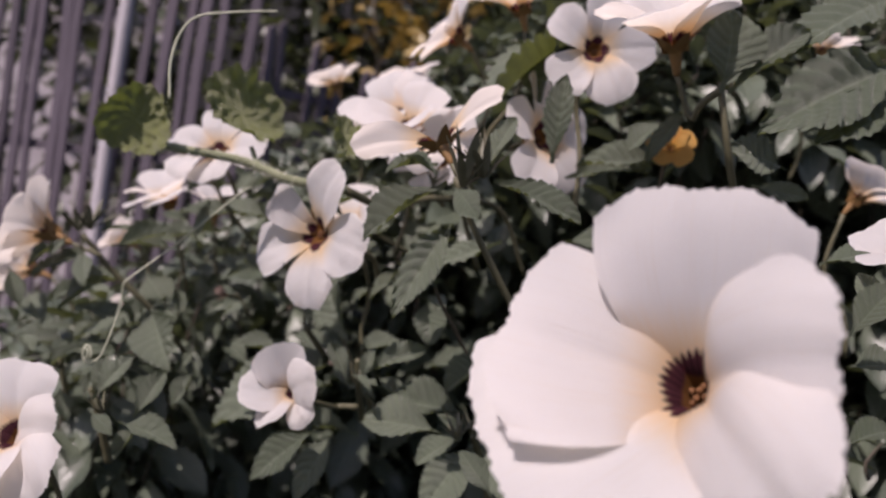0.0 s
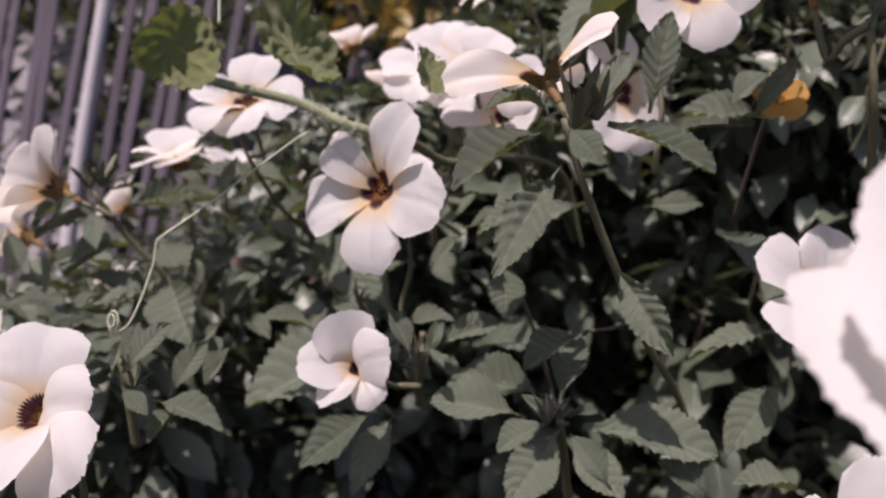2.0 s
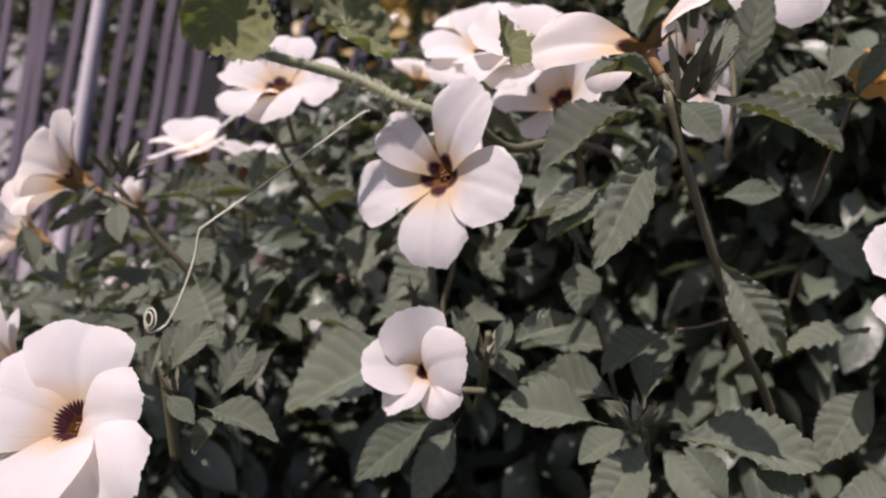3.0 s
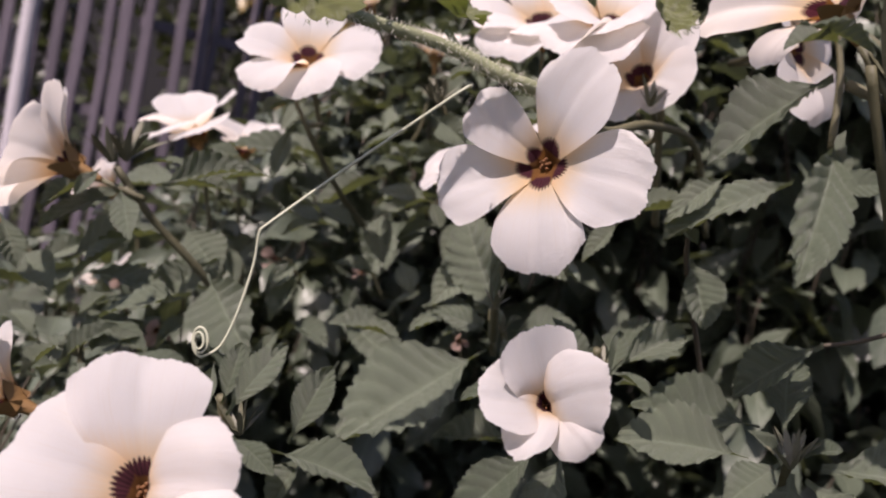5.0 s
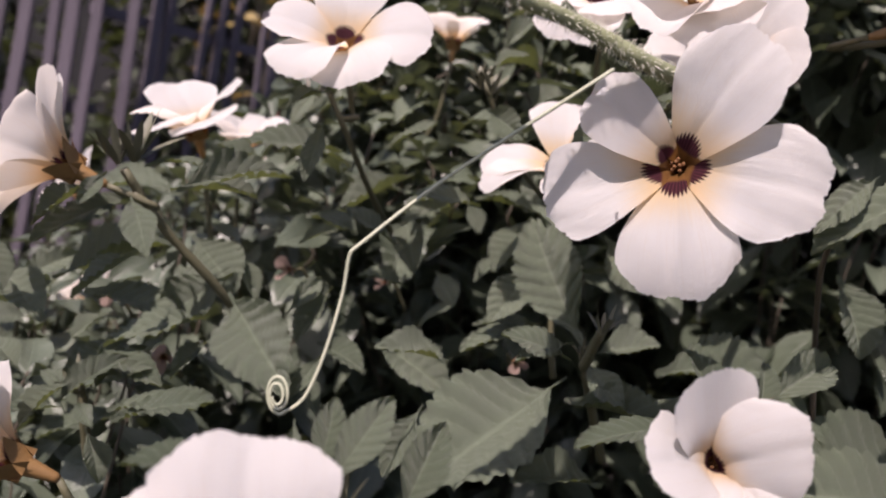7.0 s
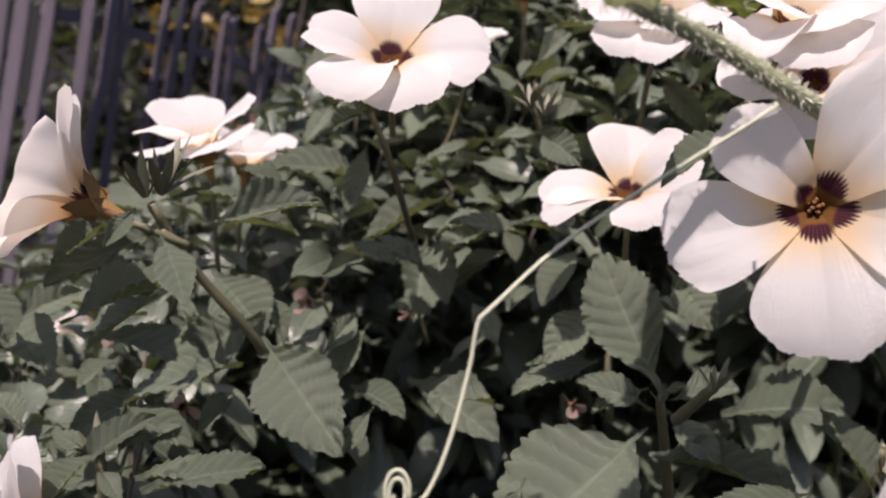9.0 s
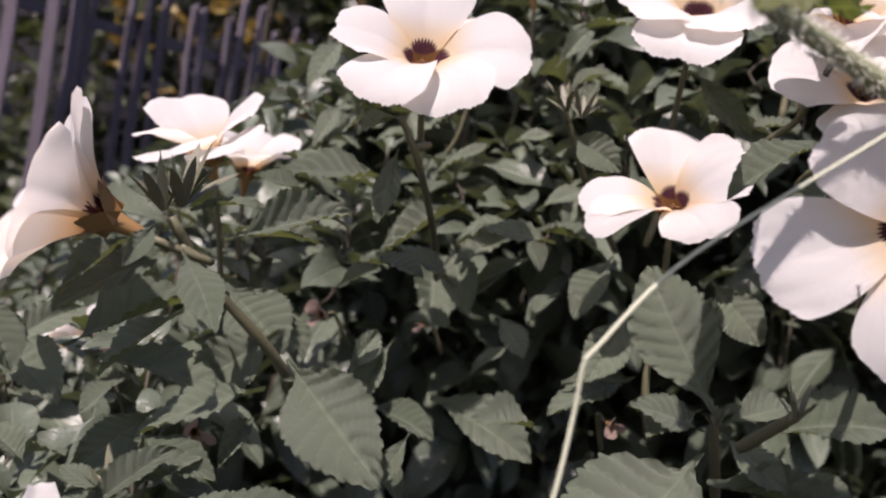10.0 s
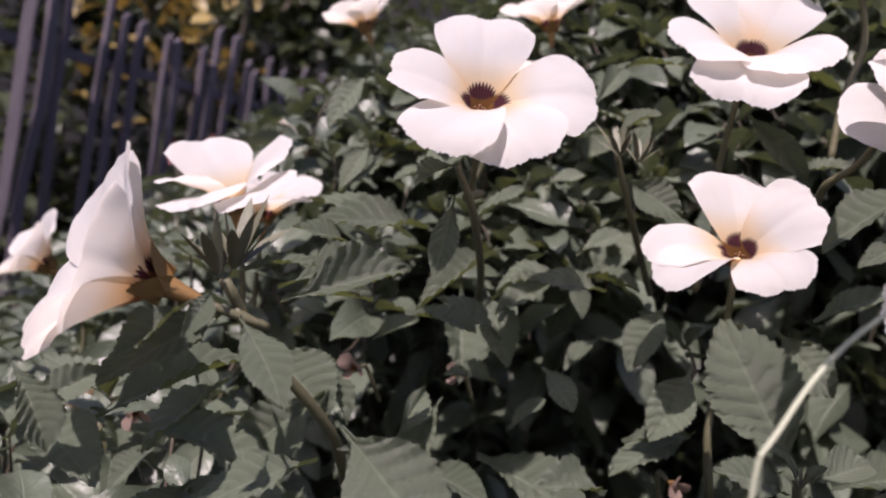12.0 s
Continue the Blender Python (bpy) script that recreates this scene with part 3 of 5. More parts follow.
rng = random.Random(21)
stems_bm, poses, deep = bmesh.new(), [], []
for k in range(1150):
    x, y = rng.uniform(-0.62, 0.85), 0.17 + 1.15 * rng.random() ** 1.25
    if y > 1.25 + 0.9 * x + 0.25 or not within(x, y, rng):
        continue
    hollow = x > -0.10 + 0.06 * rng.random() and y < 0.44 + 0.03 * rng.random()
    if hollow and rng.random() < 0.80:
        continue
    top = canopy(x, y) - abs(rng.gauss(0, 0.035)) - 0.004
    if y < 0.24 and top > 0.60:
        top = 0.60 - rng.uniform(0, 0.05)
    poses += shoot(rng, Vector((x, y, top)), rng.randrange(9, 13), rng.uniform(0.028, 0.044), stems_bm)
    for level in range(2):
        deep += shoot(rng, Vector((x + rng.uniform(-0.03, 0.03), y + rng.uniform(-0.03, 0.03), top - rng.uniform(0.05, 0.11) - 0.06 * level)), 7, rng.uniform(0.03, 0.05), stems_bm)
for k in range(420):
    x, y = rng.uniform(-0.35, 0.45), rng.uniform(0.24, 0.85)
    if x > -0.02 and y < 0.54:
        continue
    poses += shoot(rng, Vector((x, y, canopy(x, y) - rng.uniform(0.10, 0.26))), 7, rng.uniform(0.035, 0.055), stems_bm)
# unseen shoots below the view, added to keep sun out of the hollow
for k in range(900):
    x, y = rng.uniform(-0.60, 0.55), rng.uniform(-0.50, 0.19)
    if not within(x, y, rng):
        continue
    high = 0.585 - 0.35 * max(0.0, -y - 0.1)
    deep += shoot(rng, Vector((x, y, high - abs(rng.gauss(0, 0.07)))), 9, rng.uniform(0.04, 0.06), stems_bm)
for k in range(800):
    x, y = rng.uniform(-0.30, 0.80), 0.10 + 1.0 * rng.random()
    if not within(x, y, rng):
        continue
    deep += shoot(rng, Vector((x, y, rng.uniform(0.12, 0.46) + 0.15 * max(0, y - 0.4))), 9, rng.uniform(0.04, 0.065), stems_bm)
for k in range(700):
    x, y = rng.uniform(-0.12, 0.60), rng.uniform(0.52, 1.0)
    deep += shoot(rng, Vector((x, y, rng.uniform(0.46, min(0.70, canopy(x, y) - 0.05)))), 8, rng.uniform(0.04, 0.06), stems_bm)
for k in range(340):
    x, y = rng.uniform(-0.11, 0.34), rng.uniform(0.475, 0.68)
    poses += shoot(rng, Vector((x, y, canopy(x, y) - 0.012 - abs(rng.gauss(0, 0.012)))), 10, rng.uniform(0.027, 0.040), stems_bm)
poses = [q for q in poses if not open_pit(q[1])]
deep = [q for q in deep if not open_pit(q[1])]
outer = [k for k, q in enumerate(poses) if -0.34 < q[1][0] < 0.22 and 0.28 < q[1][1] < 0.56 and q[1][2] > canopy(q[1][0], q[1][1]) - 0.045]
rng.shuffle(outer)
outer = set(outer[:156])
for k in sorted(outer):
    rot, at = poses[k]
    m = Matrix([[*rot[i], at[i]] for i in range(3)] + [[0, 0, 0, 1]]) @ Matrix.Diagonal((rng.uniform(0.38, 0.56), 1, 0.95, 1))
    part("leaf", LEAF_MESHES[k % 8], LEAF, shrub, m=m)
poses = [q for k, q in enumerate(poses) if k not in outer]
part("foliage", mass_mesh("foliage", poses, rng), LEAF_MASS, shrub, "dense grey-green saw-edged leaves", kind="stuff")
# inner leaves together with the added sun-blocking shoots on the camera side
part("foliage", mass_mesh("foliage", deep, rng, PLAIN_TEMPLATES), LEAF_MASS, shrub, "dim inner leaves low in the shrub and unseen shading leaves in front", kind="stuff")
part("twig", stems_bm, BROWN_STEM, shrub, "thin brown-green twigs", kind="stuff")
bm = bmesh.new()
for k in range(24):
    x, y = rng.uniform(-0.35, 0.5), rng.uniform(0.3, 0.95)
    tube([(x * 0.6, 0.5 + (y - 0.5) * 0.5, -0.02), (x * 0.8, 0.5 + (y - 0.5) * 0.8, 0.3), (x, y, min(0.46, canopy(x, y) - 0.2))], 0.005, 0.0015, 12, 7, bm, 0.08, k)
part("trunk", bm, BROWN_STEM, shrub, "cluster of slender brown woody stems", kind="stuff")


def bush(name, centre, size, count, leaf_size, mat, label, seed):
    """A bush behind the fence: stems and a cloud of leaves with gaps and an uneven outline."""
    rng = random.Random(seed)
    b = thing(name, (centre[0], centre[1], 0), label, "bush", "bushes behind the fence")
    clumps = [(Vector((rng.gauss(0, 0.4), rng.gauss(0, 0.3), rng.uniform(-0.5, 0.5))), rng.uniform(0.12, 0.3)) for k in range(26)]
    poses = []
    for k in range(count):
        c, r = clumps[rng.randrange(len(clumps))]
        q = c + Vector((rng.gauss(0, 1), rng.gauss(0, 1), rng.gauss(0, 1))) * r * 0.5
        at = Vector(centre) + Vector((q.x * size[0], q.y * size[1], q.z * size[2]))
        if at.z < 0.03:
            continue
        d = Vector((rng.uniform(-1, 1), rng.uniform(-1, 1), rng.uniform(-0.6, 0.7)))
        poses.append(leaf_matrix(at, d, leaf_size * rng.uniform(0.6, 1.3), rng.uniform(-0.6, 0.6), rng))
    part("crown", mass_mesh("crown", poses, rng, PLAIN_TEMPLATES), mat, b, kind="stuff")
    bm = bmesh.new()
    for k in range(5):
        c = clumps[k][0]
        tube([(centre[0] + rng.uniform(-0.06, 0.06), centre[1], -0.02), (centre[0] + c.x * size[0] * 0.4, centre[1] + c.y * size[1] * 0.4, centre[2] * 0.5), (centre[0] + c.x * size[0], centre[1] + c.y * size[1], centre[2] + c.z * size[2])], 0.012, 0.004, 10, 7, bm, 0.08, k)
    part("trunk", bm, BROWN_STEM, b, kind="stuff")


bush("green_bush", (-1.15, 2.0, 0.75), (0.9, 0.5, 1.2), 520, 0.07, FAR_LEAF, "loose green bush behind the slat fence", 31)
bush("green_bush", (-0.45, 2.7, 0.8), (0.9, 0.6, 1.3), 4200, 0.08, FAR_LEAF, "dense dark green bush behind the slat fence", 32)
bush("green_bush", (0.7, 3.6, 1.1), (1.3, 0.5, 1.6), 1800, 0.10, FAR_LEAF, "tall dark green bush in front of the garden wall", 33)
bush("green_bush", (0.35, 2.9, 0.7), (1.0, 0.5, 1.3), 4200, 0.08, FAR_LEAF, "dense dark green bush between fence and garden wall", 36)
bush("yellow_bush", (-0.1, 2.45, 1.10), (0.35, 0.3, 0.4), 160, 0.07, YELLOW_LEAF, "bush with yellowing ochre leaves behind the fence", 34)
bush("pink_bush", (-0.12, 2.2, 0.72), (0.10, 0.1, 0.12), 24, 0.035, PINK_LEAF, "few pinkish red bracts behind the fence", 35)

# ---- stems of the shrub ----
stem([(0.0048, 0.2374, 0.7575), (0.0121, 0.2406, 0.7430), (0.0253, 0.2479, 0.7223), (0.0411, 0.2600, 0.7000), (0.0612, 0.2770, 0.6780), (0.0719, 0.2841, 0.6534)], 0.001, 0.0013)
stem([(0.0210, 0.2629, 0.6721), (0.0246, 0.2688, 0.6624), (0.0337, 0.2836, 0.6341)], 0.0011, 0.0015)
stem([(0.0272, 0.2680, 0.6988), (0.0328, 0.2645, 0.7012), (0.0386, 0.2607, 0.7050)], 0.0005, 0.0006, BROWN_STEM)
stem([(-0.0220, 0.2816, 0.6888), (-0.0210, 0.2863, 0.6772), (-0.0196, 0.3035, 0.6594)], 0.0011, 0.0013)
stem([(-0.0329, 0.3410, 0.6783), (-0.0277, 0.3445, 0.6669), (-0.0152, 0.3550, 0.6423)], 0.0011, 0.0015)
stem([(-0.0444, 0.3032, 0.6926), (-0.0395, 0.3222, 0.6791)], 0.0011, 0.0014)
stem([(-0.1608, 0.3655, 0.7110), (-0.1499, 0.3731, 0.6951), (-0.1349, 0.3806, 0.6789), (-0.1269, 0.3895, 0.6662), (-0.1156, 0.4145, 0.6377)], 0.0012, 0.0015)
stem([(-0.1077, 0.2626, 0.6738), (-0.1059, 0.2652, 0.6631), (-0.1036, 0.2709, 0.6452)], 0.0011, 0.0014)
stem([(-0.1677, 0.3680, 0.6505), (-0.1664, 0.3688, 0.6418), (-0.1649, 0.3748, 0.6244)], 0.0012, 0.0015)
stem([(-0.1084, 0.3842, 0.7407), (-0.1018, 0.3863, 0.7296), (-0.0897, 0.4047, 0.7105), (-0.0727, 0.4499, 0.6899)], 0.0009, 0.0012)
stem([(-0.0574, 0.3980, 0.7505), (-0.0400, 0.4092, 0.7275), (-0.0054, 0.4485, 0.7066)], 0.0009, 0.0012)
stem([(0.0007, 0.2924, 0.7212), (0.0049, 0.2997, 0.7102), (0.0199, 0.3150, 0.6844), (0.0326, 0.3254, 0.6577)], 0.0006, 0.0008, BROWN_STEM)
stem([(0.0791, 0.2414, 0.7934), (0.0854, 0.2433, 0.7725), (0.0989, 0.2609, 0.7487)], 0.001, 0.0013)
stem([(0.0073, 0.3428, 0.7774), (0.0061, 0.3409, 0.7596), (0.0104, 0.3484, 0.7425), (0.0205, 0.3643, 0.7162)], 0.001, 0.0013)

# ---- leaves near the path ----
# leaves: round the hub
leaf((0.0067, 0.2456, 0.7452), (-0.0083, 0.2218, 0.7193), (-0.09, -0.71, 0.70), 0.29)
leaf((0.0162, 0.2390, 0.7578), (0.0409, 0.2251, 0.7505), (-0.21, -0.72, 0.66), 0.31)
leaf((0.0046, 0.2291, 0.7551), (0.0112, 0.2200, 0.7480), (-0.48, -0.73, 0.49), 0.62)
leaf((0.0028, 0.2453, 0.7554), (-0.0221, 0.2395, 0.7380), (-0.29, -0.70, 0.65), 0.36)
leaf((0.0262, 0.2489, 0.7218), (0.0393, 0.2322, 0.7029), (-0.43, -0.81, 0.41), 0.37)
leaf((0.0005, 0.2882, 0.7131), (0.0034, 0.2785, 0.6980), (-0.16, -0.84, 0.52), 0.64)
leaf((-0.0007, 0.2379, 0.7604), (-0.0150, 0.2315, 0.7604), (0.14, -0.32, 0.94), 0.31)
leaf((0.0127, 0.2393, 0.7591), (0.0205, 0.2471, 0.7791), (-0.26, -0.86, 0.44), 0.31)
leaf((0.0380, 0.2822, 0.7657), (0.0367, 0.2753, 0.7953), (-0.32, -0.92, -0.23), 0.38)
leaf((0.0807, 0.2961, 0.7712), (0.0475, 0.2871, 0.7680), (0.04, -0.48, 0.88), 0.33)
leaf((0.0820, 0.2831, 0.7906), (0.0680, 0.2745, 0.7714), (-0.32, -0.76, 0.57), 0.29)
leaf((-0.0120, 0.2346, 0.7622), (-0.0005, 0.2278, 0.7593), (0.06, -0.31, 0.95), 0.27)
# leaves: at the right node
leaf((0.0106, 0.2623, 0.6718), (-0.0181, 0.2678, 0.6742), (-0.09, -0.77, 0.64), 0.54)
leaf((0.0192, 0.2745, 0.6757), (-0.0117, 0.2800, 0.6776), (-0.09, -0.74, 0.66), 0.48)
leaf((0.0171, 0.2600, 0.6718), (0.0024, 0.2530, 0.6665), (0.04, -0.65, 0.76), 0.57)
leaf((0.0205, 0.2597, 0.6700), (0.0068, 0.2416, 0.6553), (-0.11, -0.58, 0.81), 0.53)
leaf((0.0238, 0.2595, 0.6689), (0.0363, 0.2410, 0.6608), (-0.31, -0.55, 0.78), 0.49)
leaf((0.0272, 0.2597, 0.6720), (0.0643, 0.2502, 0.6731), (-0.21, -0.74, 0.64), 0.51)
leaf((0.0211, 0.2664, 0.6762), (0.0263, 0.2783, 0.6957), (-0.23, -0.80, 0.55), 0.48)
leaf((0.0272, 0.2679, 0.6988), (0.0079, 0.2703, 0.6851), (-0.48, -0.68, 0.56), 0.46)
leaf((0.0227, 0.2601, 0.6741), (0.0300, 0.2582, 0.6784), (-0.52, -0.54, 0.66), 0.54)
leaf((0.0167, 0.2592, 0.6734), (0.0083, 0.2592, 0.6795), (0.33, -0.83, 0.45), 0.34)
leaf((0.0647, 0.2496, 0.6580), (0.0499, 0.2484, 0.6692), (0.47, -0.70, 0.55), 0.54)
leaf((0.0971, 0.2867, 0.6885), (0.0770, 0.2751, 0.6657), (-0.37, -0.66, 0.66), 0.44)
leaf((0.0988, 0.2981, 0.7015), (0.0647, 0.2886, 0.6937), (-0.12, -0.32, 0.94), 0.29)
leaf((0.0798, 0.3222, 0.7314), (0.1022, 0.3098, 0.7181), (-0.23, -0.88, 0.42), 0.52)
leaf((0.0525, 0.3237, 0.7357), (0.0695, 0.3136, 0.7413), (-0.54, -0.53, 0.65), 0.45)
leaf((0.0930, 0.2539, 0.6620), (0.0708, 0.2502, 0.6663), (0.24, -0.37, 0.90), 0.45)
# leaves: rosette
leaf((-0.0195, 0.2790, 0.6842), (0.0014, 0.2835, 0.6970), (-0.20, -0.77, 0.60), 0.36)
leaf((-0.0244, 0.2788, 0.6805), (-0.0330, 0.2847, 0.6951), (0.08, -0.91, 0.42), 0.37)
leaf((-0.0199, 0.2767, 0.6816), (-0.0169, 0.2800, 0.6946), (-0.19, -0.94, 0.28), 0.35)
leaf((-0.0331, 0.2793, 0.6632), (-0.0549, 0.2684, 0.6472), (-0.14, -0.72, 0.68), 0.43)
leaf((-0.0268, 0.2791, 0.6634), (-0.0375, 0.2623, 0.6431), (-0.09, -0.74, 0.66), 0.39)
leaf((-0.0179, 0.2766, 0.6819), (-0.0134, 0.2667, 0.6850), (-0.65, -0.06, 0.76), 0.26)
leaf((0.0244, 0.2899, 0.7354), (-0.0102, 0.2828, 0.7227), (-0.19, -0.55, 0.81), 0.33)
leaf((-0.0123, 0.3083, 0.7209), (0.0042, 0.2968, 0.7279), (-0.61, -0.48, 0.64), 0.31)
leaf((-0.0219, 0.2690, 0.6864), (-0.0153, 0.2619, 0.6854), (-0.26, -0.38, 0.89), 0.33)
leaf((0.0035, 0.2904, 0.7159), (-0.0022, 0.2917, 0.7209), (0.17, -0.88, 0.44), 0.50)
# leaves: low
leaf((-0.0958, 0.2570, 0.6649), (-0.0749, 0.2472, 0.6655), (-0.24, -0.46, 0.85), 0.40)
leaf((-0.1059, 0.2590, 0.6710), (-0.0963, 0.2627, 0.6867), (-0.18, -0.93, 0.32), 0.40)
leaf((-0.1073, 0.2614, 0.6724), (-0.1051, 0.2656, 0.6850), (0.03, -0.95, 0.31), 0.44)
leaf((-0.0927, 0.2617, 0.6652), (-0.0855, 0.2677, 0.6813), (-0.11, -0.91, 0.39), 0.44)
leaf((-0.1039, 0.2534, 0.6688), (-0.0946, 0.2467, 0.6651), (-0.03, -0.51, 0.86), 0.46)
leaf((-0.0884, 0.2610, 0.6640), (-0.0952, 0.2507, 0.6556), (0.02, -0.64, 0.77), 0.39)
leaf((-0.1113, 0.2737, 0.6777), (-0.1113, 0.2648, 0.6703), (0.09, -0.63, 0.77), 0.30)
# leaves: at the middle node
leaf((-0.1306, 0.3772, 0.6777), (-0.1122, 0.3469, 0.6595), (-0.28, -0.61, 0.74), 0.53)
leaf((-0.1307, 0.3984, 0.6798), (-0.1528, 0.3915, 0.6647), (-0.06, -0.87, 0.48), 0.56)
leaf((-0.1460, 0.4080, 0.6896), (-0.1301, 0.3936, 0.6761), (-0.19, -0.77, 0.61), 0.77)
leaf((-0.1352, 0.3766, 0.6701), (-0.1639, 0.3684, 0.6638), (-0.15, -0.20, 0.97), 0.36)
leaf((-0.1559, 0.3793, 0.6877), (-0.1739, 0.3724, 0.6740), (-0.51, -0.27, 0.81), 0.37)
leaf((-0.1576, 0.3607, 0.7044), (-0.1503, 0.3428, 0.6940), (-0.18, -0.55, 0.82), 0.42)
leaf((-0.1488, 0.3689, 0.7066), (-0.1198, 0.3723, 0.7181), (-0.18, -0.72, 0.67), 0.32)
leaf((-0.1478, 0.3738, 0.7064), (-0.1258, 0.3785, 0.7106), (-0.09, -0.39, 0.91), 0.31)
leaf((-0.1667, 0.3615, 0.7071), (-0.1802, 0.3537, 0.6963), (-0.22, -0.64, 0.74), 0.31)
leaf((-0.1631, 0.3567, 0.7105), (-0.1676, 0.3488, 0.7036), (0.12, -0.70, 0.71), 0.41)
leaf((-0.1569, 0.3739, 0.7122), (-0.1411, 0.3741, 0.7169), (-0.23, -0.55, 0.80), 0.27)
leaf((-0.1623, 0.3682, 0.7126), (-0.1704, 0.3762, 0.7170), (-0.09, -0.55, 0.83), 0.28)
leaf((-0.1576, 0.3671, 0.7152), (-0.1534, 0.3720, 0.7229), (-0.08, -0.82, 0.57), 0.27)
leaf((-0.1600, 0.4029, 0.6551), (-0.1787, 0.3913, 0.6439), (0.02, -0.71, 0.70), 0.51)
leaf((-0.1696, 0.4115, 0.6602), (-0.1797, 0.4032, 0.6538), (0.10, -0.68, 0.72), 0.46)
leaf((-0.1355, 0.3861, 0.6604), (-0.1442, 0.3722, 0.6542), (0.12, -0.47, 0.87), 0.34)
leaf((-0.1315, 0.3759, 0.6729), (-0.1232, 0.3785, 0.6713), (0.32, -0.53, 0.78), 0.43)
leaf((-0.1654, 0.3652, 0.6497), (-0.1501, 0.3639, 0.6587), (-0.42, -0.66, 0.62), 0.36)
leaf((-0.1683, 0.3657, 0.6466), (-0.1797, 0.3738, 0.6523), (-0.02, -0.59, 0.80), 0.35)
leaf((-0.1574, 0.3543, 0.6474), (-0.1384, 0.3477, 0.6556), (-0.47, -0.33, 0.82), 0.36)
leaf((-0.1698, 0.3597, 0.6455), (-0.1845, 0.3576, 0.6452), (0.05, -0.43, 0.90), 0.37)
leaf((-0.1657, 0.3588, 0.6476), (-0.1600, 0.3446, 0.6477), (-0.23, -0.09, 0.97), 0.33)
leaf((-0.1965, 0.3896, 0.6761), (-0.1812, 0.3738, 0.6673), (-0.06, -0.53, 0.84), 0.55)
leaf((-0.1878, 0.3838, 0.6464), (-0.1971, 0.3875, 0.6563), (0.31, -0.76, 0.57), 0.60)
leaf((-0.1131, 0.3912, 0.6699), (-0.1026, 0.4000, 0.6818), (-0.09, -0.76, 0.64), 0.39)
leaf((-0.1080, 0.3727, 0.6572), (-0.1021, 0.3598, 0.6505), (-0.29, -0.54, 0.79), 0.40)
# leaves: at the left node
leaf((-0.0328, 0.3412, 0.6802), (-0.0510, 0.3520, 0.7121), (-0.35, -0.93, 0.12), 0.54)
leaf((-0.0362, 0.3396, 0.6762), (-0.0559, 0.3397, 0.6832), (0.21, -0.77, 0.60), 0.46)
leaf((-0.0384, 0.3366, 0.6717), (-0.0817, 0.3146, 0.6488), (-0.25, -0.63, 0.73), 0.55)
leaf((-0.0334, 0.3368, 0.6766), (-0.0306, 0.3166, 0.6719), (-0.56, -0.26, 0.79), 0.39)
leaf((-0.0298, 0.3421, 0.6777), (-0.0091, 0.3422, 0.6840), (-0.26, -0.45, 0.86), 0.44)
leaf((0.0018, 0.3635, 0.6683), (0.0277, 0.3469, 0.6804), (-0.59, -0.43, 0.68), 0.60)
leaf((-0.0394, 0.3312, 0.6675), (-0.0174, 0.3085, 0.6701), (-0.34, -0.23, 0.91), 0.35)
leaf((-0.0178, 0.3336, 0.6694), (-0.0047, 0.3190, 0.6658), (-0.30, -0.47, 0.83), 0.35)
leaf((-0.0201, 0.3690, 0.7089), (-0.0116, 0.3546, 0.6955), (-0.50, -0.73, 0.47), 0.56)
leaf((-0.0348, 0.3438, 0.6801), (-0.0523, 0.3380, 0.6768), (-0.06, -0.35, 0.93), 0.43)
leaf((-0.0388, 0.3760, 0.6960), (-0.0527, 0.3697, 0.6786), (-0.37, -0.74, 0.56), 0.52)
leaf((-0.0322, 0.3794, 0.6773), (-0.0593, 0.3759, 0.6707), (-0.17, -0.37, 0.91), 0.38)
leaf((-0.0145, 0.3076, 0.6888), (-0.0120, 0.3009, 0.6822), (-0.57, -0.67, 0.47), 0.35)
leaf((-0.0318, 0.3408, 0.6791), (-0.0293, 0.3375, 0.6839), (-0.92, -0.19, 0.34), 0.45)
# leaves: along the long stem
leaf((-0.0579, 0.3902, 0.7432), (-0.0491, 0.3758, 0.7354), (-0.57, -0.63, 0.53), 0.54)
leaf((-0.0273, 0.3261, 0.7463), (-0.0519, 0.3247, 0.7367), (-0.34, -0.27, 0.90), 0.33)
leaf((-0.0067, 0.3856, 0.7518), (0.0108, 0.3813, 0.7573), (-0.36, -0.38, 0.85), 0.40)
leaf((-0.0148, 0.3341, 0.7382), (-0.0256, 0.3415, 0.7295), (-0.73, -0.43, 0.54), 0.43)
leaf((-0.1102, 0.4043, 0.7006), (-0.0956, 0.3897, 0.7007), (-0.29, -0.28, 0.91), 0.40)
leaf((-0.1083, 0.3832, 0.7326), (-0.1136, 0.3755, 0.7148), (-0.15, -0.89, 0.43), 0.34)
leaf((-0.1084, 0.3821, 0.7407), (-0.1201, 0.3797, 0.7360), (-0.26, -0.44, 0.86), 0.47)
leaf((-0.0826, 0.4076, 0.6602), (-0.0600, 0.3817, 0.6548), (-0.40, -0.51, 0.76), 0.48)
leaf((-0.1016, 0.4024, 0.6588), (-0.0870, 0.3875, 0.6561), (-0.37, -0.51, 0.78), 0.49)
leaf((-0.0716, 0.4420, 0.7035), (-0.0706, 0.4223, 0.6862), (-0.40, -0.61, 0.68), 0.48)
leaf((-0.0624, 0.4140, 0.6855), (-0.0572, 0.4009, 0.6775), (-0.47, -0.59, 0.66), 0.57)
leaf((-0.1055, 0.5000, 0.7744), (-0.1208, 0.4932, 0.7534), (-0.22, -0.87, 0.44), 0.38)
leaf((-0.0990, 0.4741, 0.7447), (-0.1188, 0.4694, 0.7300), (-0.29, -0.73, 0.62), 0.33)
